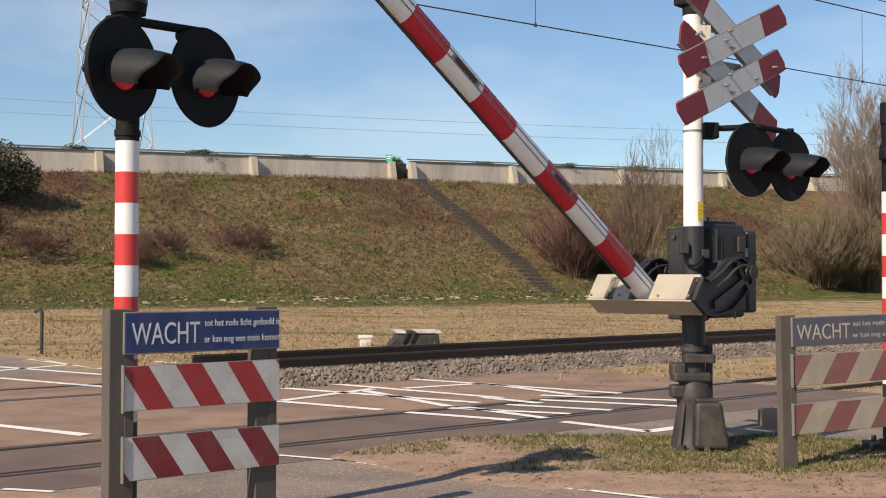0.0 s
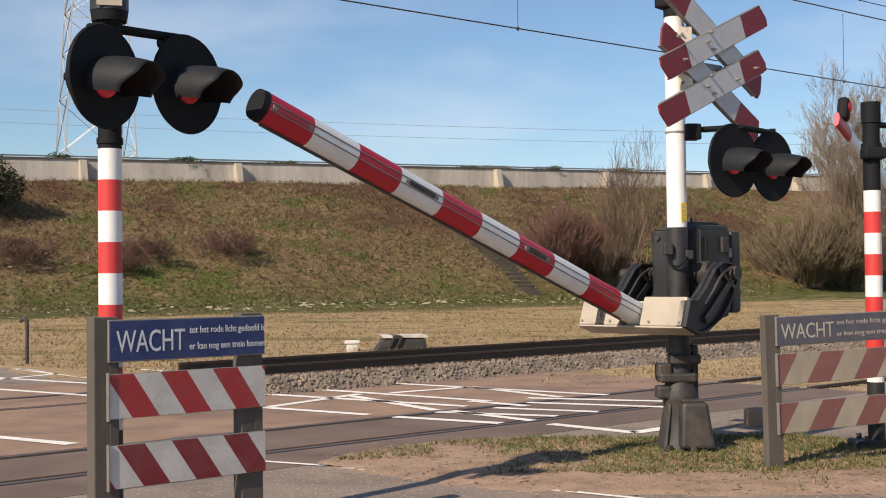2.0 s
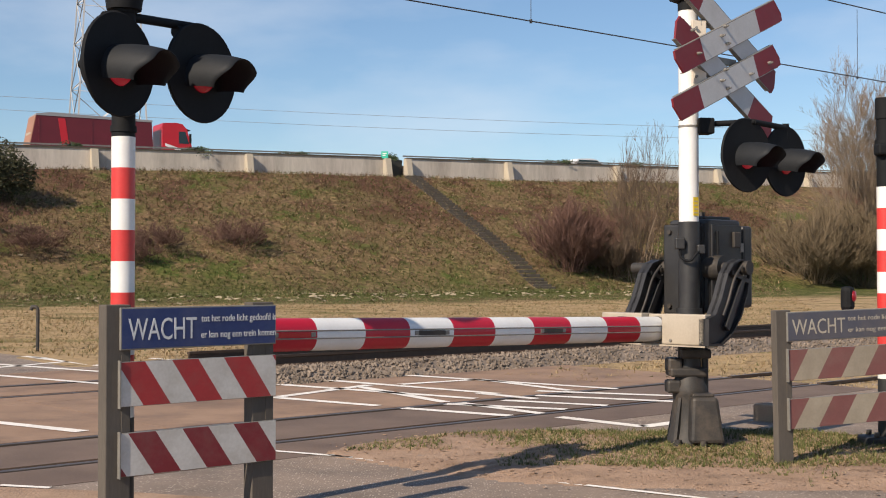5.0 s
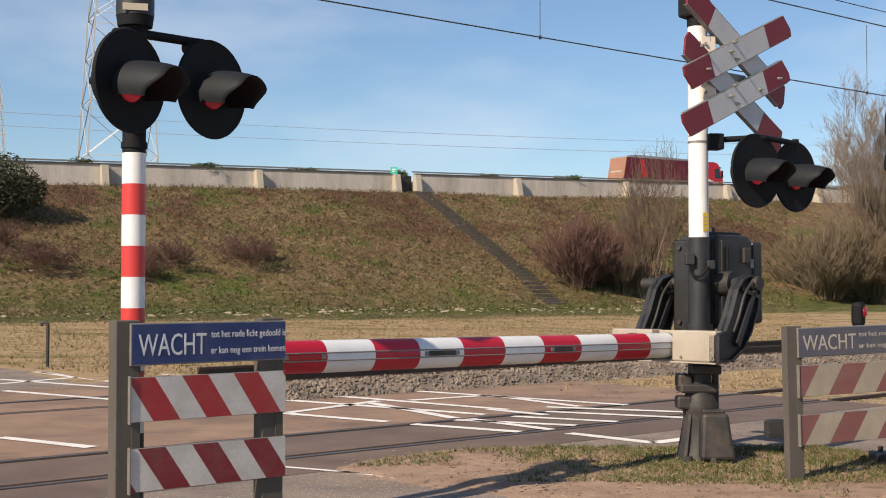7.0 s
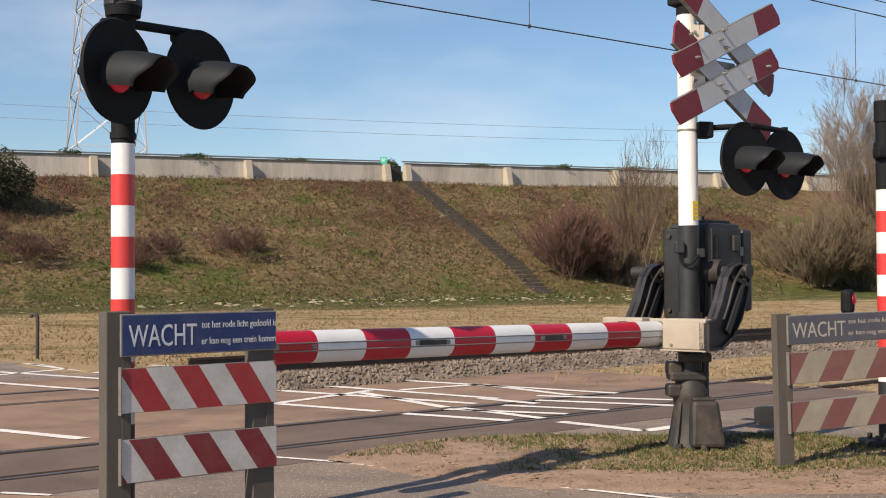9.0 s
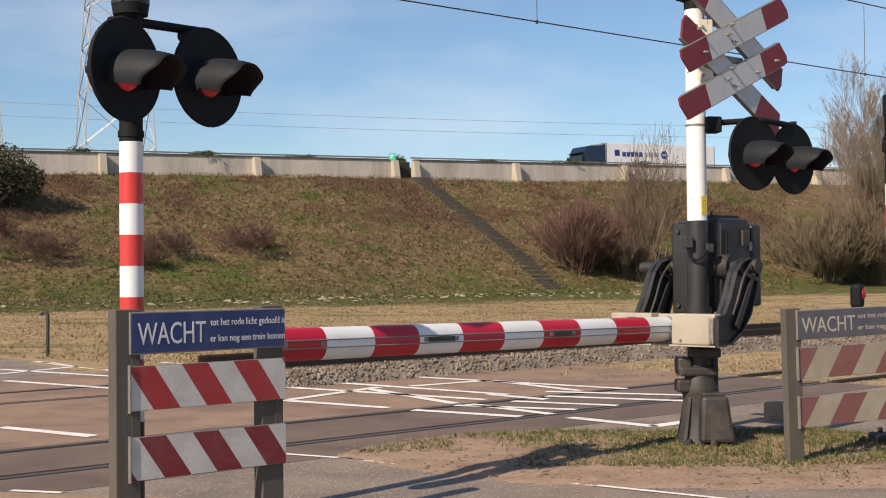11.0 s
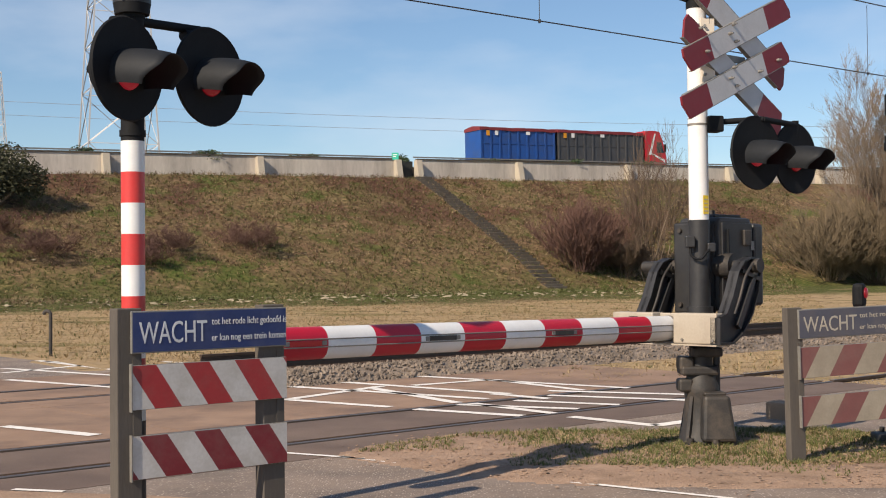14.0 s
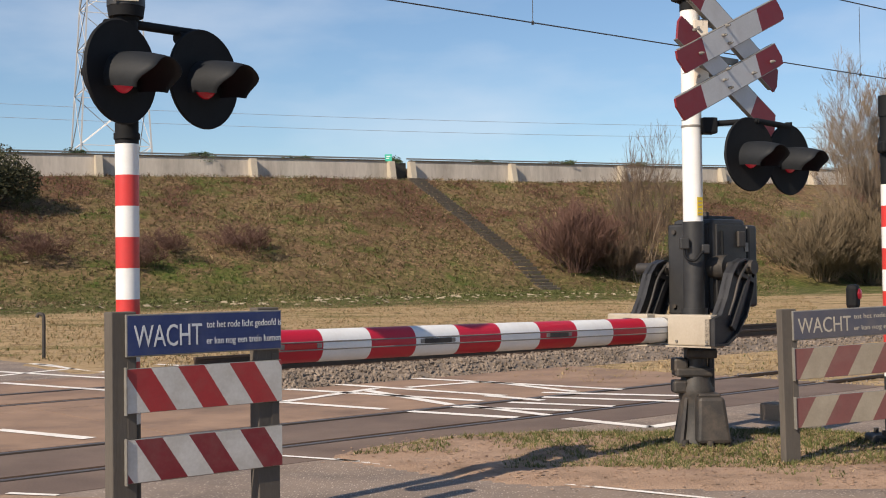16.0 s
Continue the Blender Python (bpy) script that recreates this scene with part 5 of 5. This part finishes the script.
# ---- pylons and wires ----
def pylon(p, w, h, label, arms=True):
    ob = root("pylon", pose(p.x, p.y, 0, 0, 0, 24), label, "pylon", "pylons")
    bm = bmesh.new()
    lev = [0.0, 0.16, 0.3, 0.42, 0.52, 0.61, 0.69, 0.76, 0.83, 0.9, 1.0]
    r = 0.2

    def half(t):
        return w / 2 * (1 - 0.6 * t)

    for t0, t1 in zip(lev, lev[1:]):
        a, b = half(t0), half(t1)
        z0, z1 = t0 * h, t1 * h
        c0 = [Vector((sx * a, sy * a, z0)) for sx, sy in ((-1, -1), (1, -1), (1, 1), (-1, 1))]
        c1 = [Vector((sx * b, sy * b, z1)) for sx, sy in ((-1, -1), (1, -1), (1, 1), (-1, 1))]
        for i in range(4):
            j = (i + 1) % 4
            tube(bm, c0[i], c1[i], r, seg=4)
            tube(bm, c0[i], c1[j], r * 0.5, seg=3)
            tube(bm, c0[j], c1[i], r * 0.5, seg=3)
            tube(bm, c1[i], c1[j], r * 0.5, seg=3)
    part("lattice", bm, STEEL, ob)
    for t in (0.86, 0.92, 0.97) if arms else ():
        bm = bmesh.new()
        tube(bm, (-w * 0.9, 0, t * h), (w * 0.9, 0, t * h), 0.14, seg=4)
        tube(bm, (-w * 0.9, 0, t * h), (0, 0, t * h + 2), 0.1, seg=4)
        tube(bm, (w * 0.9, 0, t * h), (0, 0, t * h + 2), 0.1, seg=4)
        part("cross_arm", bm, STEEL, ob)


pylon(Vector((-65.8, 252, 0)), 16.6, 92, "tall galvanised lattice power pylon beyond the motorway")
pylon(Vector((-178, 490, 0)), 18, 82, "distant galvanised lattice power pylon", False)


def wire(name, p0, p1, sag, r, material, label, category="cable"):
    p0, p1 = Vector(p0), Vector(p1)
    pts = [p0.lerp(p1, i / 24) - Vector((0, 0, sag * 4 * (i / 24) * (1 - i / 24))) for i in range(25)]
    ob = cable(name, pts, r, material)
    return tagged(ob, label, category)


def wires():
    # contact wire over the tracks with its droppers
    c0, c1 = Vector((-1.52, 17.4, 5.5)), Vector((9.17, 25.9, 5.5))
    d = (c1 - c0) / (c1 - c0).length
    wire("contact_wire", c0 - d * 30, c1 + d * 90, 0.0, 0.011, WIREM, "dark overhead contact wire above the track")
    for k, (x, y) in enumerate(((1.55, 19.85), (8.7, 25.55))):
        tagged(cable("dropper", [(x, y, 5.5), (x, y, 6.9)], 0.006, WIREM), "thin dark dropper wire above the track", "cable")
        tagged(link("wire_clip", T((x, y, 5.47), (x, y, 5.53), 0.022, seg=8), WIREM), "small clip on the contact wire", "wire clip")
    for z, off in ((6.95, 0.0), (7.05, 0.25), (7.28, 0.05)):
        e = EA * off
        wire("catenary_wire", c0 - d * 30 + e + Vector((0, 0, z - 5.5)), c1 + d * 90 + e + Vector((0, 0, z - 5.5)), 0.0, 0.010, WIREM, "dark overhead catenary wire")
    # far power lines
    for y0, y1, s in ((57.5, 54.0, 1.0), (53.5, 50.0, 1.0)):
        wire("power_line", (-260, 330, y0), (330, 520, y1 + 6), 6.0, 0.065, WIREF, "distant thin power line")


wires()


# ---- vehicles on the motorway (local x is the way that they drive) ----
TRUCKRED = mat("truck_red_enamel", (0.50, 0.012, 0.025), (0.42, 0.012, 0.022), 0.3, scale=2, bump=0)
TARPRED = mat("dark_red_tarpaulin", (0.20, 0.024, 0.03), (0.14, 0.018, 0.022), 0.7, scale=1.5, fine=8, bump=0.4, dist=0.05)
BINBLUE = mat("blue_container_steel", (0.012, 0.08, 0.33), (0.010, 0.06, 0.25), 0.5, scale=1, dirt=(0.05, 0.06, 0.09), dirt_amt=0.4)
BINGREY = mat("dark_grey_container_steel", (0.045, 0.048, 0.055), (0.065, 0.066, 0.07), 0.55, scale=1, dirt=(0.1, 0.09, 0.08), dirt_amt=0.4)
NAVY = mat("navy_truck_enamel", (0.01, 0.022, 0.06), (0.014, 0.028, 0.07), 0.3, scale=2, bump=0)
BODYW = mat("white_trailer_panel", (0.80, 0.80, 0.81), (0.76, 0.76, 0.77), 0.4, scale=0.6, bump=0)
LOGOB = mat("navy_print", (0.012, 0.04, 0.2), None, 0.5, bump=0)
LOGOG = mat("grey_print", (0.35, 0.37, 0.4), None, 0.5, bump=0)
GLASSD = mat("dark_tinted_glass", (0.02, 0.035, 0.04), None, 0.08, bump=0)
TYRE = mat("tyre_rubber", (0.02, 0.02, 0.02), None, 0.85, bump=0.1)
ORANGE = mat("orange_label", (0.75, 0.32, 0.02), None, 0.5, bump=0)
TAN = mat("tan_rear_panel", (0.36, 0.19, 0.12), (0.30, 0.15, 0.1), 0.6, scale=1, bump=0.05)
MAROON = mat("maroon_trailer_panel", (0.13, 0.012, 0.022), (0.10, 0.01, 0.018), 0.4, scale=1, bump=0.03)
ROOFG = mat("grey_roof_sheet", (0.30, 0.30, 0.32), (0.24, 0.24, 0.26), 0.5, scale=1, bump=0.05)


def wheels(ob, xs, r=0.5, w=2.45):
    for x in xs:
        for s in (-1, 1):
            wh = part("wheel", T((x, s * (w / 2), r), (x, s * (w / 2 - 0.3), r), r * 0.6, seg=20), GALV, ob)
            part("tyre", T((x, s * (w / 2 - 0.01), r), (x, s * (w / 2 - 0.29), r), r, seg=24), TYRE, wh)


def cab(ob, x0, material, h=3.75, sleeper=2.25):
    """A tractor's cab from x0 forward."""
    L = sleeper
    body = part("cab", prism(bmesh.new(), [(x0, 0.55), (x0 + L - 0.05, 0.55), (x0 + L, 1.3), (x0 + L - 0.08, 1.9), (x0 + L - 0.42, 3.05), (x0 + L - 0.75, h - 0.1), (x0 + L - 1.2, h), (x0 + 0.05, h - 0.05), (x0, h - 0.3)], -1.24, 1.24), material, ob, "painted truck cab")
    bmesh_w = bmesh.new()
    prism(bmesh_w, [(x0 + L - 1.05, 1.95), (x0 + L - 0.28, 1.95), (x0 + L - 0.55, 2.85), (x0 + L - 1.05, 2.85)], -1.255, -1.243)
    part("side_window", bmesh_w, GLASSD, body)
    bm = bmesh.new()
    prism(bm, [(x0 + L - 1.05, 1.95), (x0 + L - 0.28, 1.95), (x0 + L - 0.55, 2.85), (x0 + L - 1.05, 2.85)], 1.243, 1.255)
    part("side_window", bm, GLASSD, body)
    part("windscreen", prism(bmesh.new(), [(x0 + L - 0.06, 1.95), (x0 + L - 0.03, 1.95), (x0 + L - 0.37, 3.02), (x0 + L - 0.40, 3.02)], -1.1, 1.1), GLASSD, body)
    part("sun_visor", prism(bmesh.new(), [(x0 + L - 0.36, 3.02), (x0 + L - 0.1, 2.95), (x0 + L - 0.1, 3.0), (x0 + L - 0.4, 3.1)], -1.1, 1.1), BLACKM, body)
    for s in (-1, 1):
        part("mirror", B(x0 + L - 0.25, x0 + L - 0.1, s * 1.28 - 0.08, s * 1.28 + 0.08, 2.0, 2.7, 0.03), BLACKM, body)
    part("bumper", B(x0 + L - 0.35, x0 + L + 0.04, -1.22, 1.22, 0.35, 0.85, 0.05), material, body)
    return body


def chassis(ob, x0, x1):
    part("chassis", B(x0, x1, -0.45, 0.45, 0.75, 1.05), BLACKM, ob)


def skip(ob, x0, x1, material, tarp=True):
    """A ribbed open container under a tarpaulin."""
    b = part("container", B(x0, x1, -1.2, 1.2, 1.1, 3.55, 0.02), material, ob, "ribbed steel container")
    n = int((x1 - x0) / 0.85)
    for i in range(n + 1):
        x = x0 + 0.08 + (x1 - x0 - 0.16) * i / n
        for s in (-1, 1):
            part("rib", B(x - 0.07, x + 0.07, s * 1.2 - 0.06, s * 1.2 + 0.06, 1.15, 3.5), material, b)
    for z in (2.35,):
        part("rail", B(x0 + 0.05, x1 - 0.05, -1.235, -1.2, z - 0.05, z + 0.05), material, b)
    part("label", B(x0 + 0.55, x0 + 0.85, -1.275, -1.262, 2.95, 3.35), ORANGE, b, "orange label")
    part("label", B(x0 + 1.35, x0 + 1.65, -1.275, -1.262, 3.0, 3.35), WHITE, b, "white label")
    part("label", B(x0 + 4.3, x0 + 4.7, -1.275, -1.262, 3.1, 3.35), WHITE, b, "white label")
    bm = bmesh.new()
    k = 12
    rows = []
    for i in range(k + 1):
        x = x0 - 0.05 + (x1 - x0 + 0.1) * i / k
        dz = 0.025 * math.sin(i * 2.1) + 0.02 * math.sin(i * 0.9)
        rows.append([bm.verts.new((x, y, z + dz * f)) for y, z, f in ((-1.28, 3.38, 1), (-1.26, 3.62, 1), (0, 3.78, 1), (1.26, 3.62, 1), (1.28, 3.38, 1))])
    for a, c in zip(rows, rows[1:]):
        for j in range(4):
            bm.faces.new((a[j], a[j + 1], c[j + 1], c[j]))
    bm.faces.new(rows[0])
    bm.faces.new(rows[-1][::-1])
    bmesh.ops.recalc_face_normals(bm, faces=bm.faces)
    part("tarpaulin", bm, TARPRED, b, "dark red tarpaulin cover")


def container_truck():
    ob = new("container_truck")
    tagged(ob, "red truck and trailer with dark grey and blue tarpaulined containers", "truck", "trucks")
    cab(ob, -2.35, TRUCKRED, 3.85, 2.3)
    part("white_stripe", prism(bmesh.new(), [(-1.35, 3.6), (-1.2, 3.6), (-1.75, 1.75), (-2.0, 1.75)], -1.262, -1.25), WHITE, ob, "white swoosh stripe")
    part("white_stripe", prism(bmesh.new(), [(-2.0, 1.95), (-1.75, 1.95), (-0.25, 1.35), (-0.25, 1.1)], -1.262, -1.25), WHITE, ob, "white swoosh stripe")
    chassis(ob, -11.2, -0.5)
    skip(ob, -11.4, -2.6, BINGREY)
    chassis(ob, -20.4, -10.8)
    skip(ob, -18.85, -11.7, BINBLUE)
    wheels(ob, (-1.2, -7.4, -8.8, -14.0, -17.2, -18.6))
    return ob


def maroon_truck():
    ob = new("tipper_truck")
    tagged(ob, "dark red truck with maroon tipper trailer and grey roof", "truck", "trucks")
    cab(ob, -2.3, TRUCKRED, 3.5, 2.3)
    part("white_stripe", prism(bmesh.new(), [(-2.1, 1.95), (-2.1, 1.75), (-0.1, 1.05), (-0.1, 1.3)], -1.262, -1.25), WHITE, ob, "white swoosh stripe")
    chassis(ob, -11.8, -0.5)
    t = part("tipper_body", prism(bmesh.new(), [(-11.9, 1.15), (-3.0, 1.15), (-3.1, 3.45), (-11.4, 3.62)], -1.24, 1.24), MAROON, ob, "maroon tipper body")
    part("rear_door", prism(bmesh.new(), [(-11.96, 1.15), (-11.9, 1.15), (-11.4, 3.62), (-11.46, 3.62)], -1.22, 1.22), TAN, t, "tan rear door")
    part("rear_panel", prism(bmesh.new(), [(-9.6, 1.2), (-9.1, 1.2), (-9.4, 3.45), (-9.9, 3.45)], -1.262, -1.242), TRUCKRED, t, "bright red slanting stripe")
    part("roof_sheet", prism(bmesh.new(), [(-11.45, 3.62), (-3.05, 3.45), (-3.05, 3.6), (-10.3, 3.85), (-11.4, 3.75)], -1.27, 1.27), ROOFG, t, "grey rolled roof sheet")
    for x in (-11.2, -7.5, -5.4):
        part("rib", B(x - 0.06, x + 0.06, -1.262, -1.242, 1.2, 3.4), MAROON, t)
    part("door_text", B(-11.75, -11.72, -0.8, 0.8, 2.3, 2.45), CONCP, t)
    wheels(ob, (-1.2, -3.6, -8.0, -9.3, -10.6))
    return ob


def white_trailer_truck():
    ob = new("trailer_truck")
    tagged(ob, "navy tractor pulling a white box trailer with navy print", "truck", "trucks")
    cab(ob, -2.3, NAVY, 3.7, 2.3)
    part("air_deflector", prism(bmesh.new(), [(-2.9, 2.2), (-2.3, 2.2), (-2.3, 3.65), (-2.9, 3.9)], -1.2, 1.2), NAVY, ob)
    chassis(ob, -15.8, -0.5)
    t = part("box_body", B(-16.7, -2.95, -1.27, 1.27, 1.15, 4.0, 0.03), BODYW, ob, "white refrigerated box body")
    for y in (1.276,):
        part("print_shield", B(-4.6, -4.0, y - 0.004, y + 0.004, 2.75, 3.35), LOGOB, t)
        for i in range(5):
            part("print_bar", B(-5.35 - 0.52 * i, -4.93 - 0.52 * i, y - 0.004, y + 0.004, 2.7, 3.15), LOGOB, t)
        for i in range(5):
            part("print_bar", B(-8.05 - 0.33 * i, -7.83 - 0.33 * i, y - 0.004, y + 0.004, 2.7, 3.15), LOGOG, t)
        part("print_disc", T((-10.15, y - 0.003, 2.95), (-10.15, y + 0.005, 2.95), 0.42, seg=24), LOGOB, t)
        part("print_bar", B(-10.4, -9.9, y + 0.004, y + 0.008, 2.88, 3.02), WHITE, t)
    for x in (-16.68, -2.99):
        part("edge_trim", B(x - 0.04, x + 0.04, -1.285, 1.285, 1.15, 4.01), GALV, t)
    wheels(ob, (-1.2, -3.7, -11.5, -12.8, -14.1))
    return ob


def car(name, material, label, rack=False):
    ob = new(name)
    tagged(ob, label, "car", "cars")
    b = part("body", prism(bmesh.new(), [(-4.4, 0.3), (-0.05, 0.3), (0.0, 0.7), (-1.0, 0.95), (-1.9, 1.45), (-2.6, 1.55), (-3.9, 1.5), (-4.4, 0.95)], -0.88, 0.88), material, ob)
    part("side_window", prism(bmesh.new(), [(-1.3, 0.98), (-1.95, 1.4), (-3.8, 1.42), (-4.1, 0.98)], -0.89, 0.89), GLASSD, b)
    wheels(ob, (-0.8, -3.5), 0.32, 1.72)
    return ob


def van(name, material, label):
    ob = new(name)
    tagged(ob, label, "van", "cars")
    b = part("body", prism(bmesh.new(), [(-5.0, 0.35), (-0.05, 0.35), (0.0, 0.9), (-0.9, 1.15), (-1.6, 1.85), (-2.0, 1.95), (-4.9, 1.95), (-5.0, 1.7)], -0.95, 0.95), material, ob)
    part("roof_rack", B(-4.7, -2.2, -0.8, 0.8, 2.02, 2.06), GALV, b)
    part("windscreen", prism(bmesh.new(), [(-0.92, 1.17), (-1.62, 1.87), (-1.58, 1.87), (-0.88, 1.17)], -0.85, 0.85), GLASSD, b)
    wheels(ob, (-0.9, -3.9), 0.34, 1.9)
    return ob


CONTAINER_TRUCK, TIPPER, TRAILER_TRUCK = container_truck(), maroon_truck(), white_trailer_truck()
WHITE_CAR = car("car", BODYW, "white passenger car on the motorway")
GREY_VAN = van("van", GALV, "grey van with roof rack on the motorway")


# ---- everything that moves ----
def drive(ob, way, e, h_at, t_at, speed, lift=0.0):
    """Constant speed along the motorway; way 1 drives with HD, -1 against it."""
    rz = math.degrees(math.atan2(HD.y * way, HD.x * way))
    tilt = -math.degrees(math.atan(RISE)) * way
    rows = []
    for t in (0.0, 4.0, 8.0, 12.0, 16.0):
        h = h_at + way * speed * (t - t_at)
        p = hw(h, e)
        rows.append((t, pose(p.x, p.y, road_z(h) + 0.45 + lift, 0, tilt, rz)))
    walk(ob, rows)


BOOM_ROWS = (
    (0.0, 34.64), (0.5, 30.6), (1.0, 26.9), (1.5, 23.35), (2.0, 19.5), (2.5, 15.8), (3.0, 12.15), (3.5, 8.7), (4.0, 5.45), (4.5, 2.7),
    (5.0, 1.3), (5.5, 0.76), (6.0, 0.76), (16.0, 0.76),
)


SMALL_ROWS = (
    (0.0, 34.0), (0.5, 30.2), (1.0, 26.6), (1.5, 21.7), (2.0, 17.4), (2.5, 12.9), (3.0, 8.6), (3.5, 5.1), (4.0, 2.3), (4.5, 0.7),
    (5.0, 0.3), (6.0, 0.3), (16.0, 0.3),
)


def motions():
    walk(BOOM, [(t, pose(2.2795, 11.149, 1.539, 0, -a, -135.05)) for t, a in BOOM_ROWS])
    walk(SMALL_BOOM, [(t, pose(*SB_PIVOT, 0, -a, SB_TURN)) for t, a in SMALL_ROWS])
    drive(CONTAINER_TRUCK, 1, 87.0, 33.45, 12.5, 24.2)
    drive(TIPPER, 1, 92.5, 65.8, 6.4, 25.7)
    drive(TRAILER_TRUCK, -1, 100.0, 52.9, 11.7, 24.7, 0.25)
    drive(WHITE_CAR, 1, 87.2, 35.7, 3.9, 27.3, -0.1)
    drive(GREY_VAN, -1, 95.0, 56.2, 2.0, 31.0, -0.1)


motions()
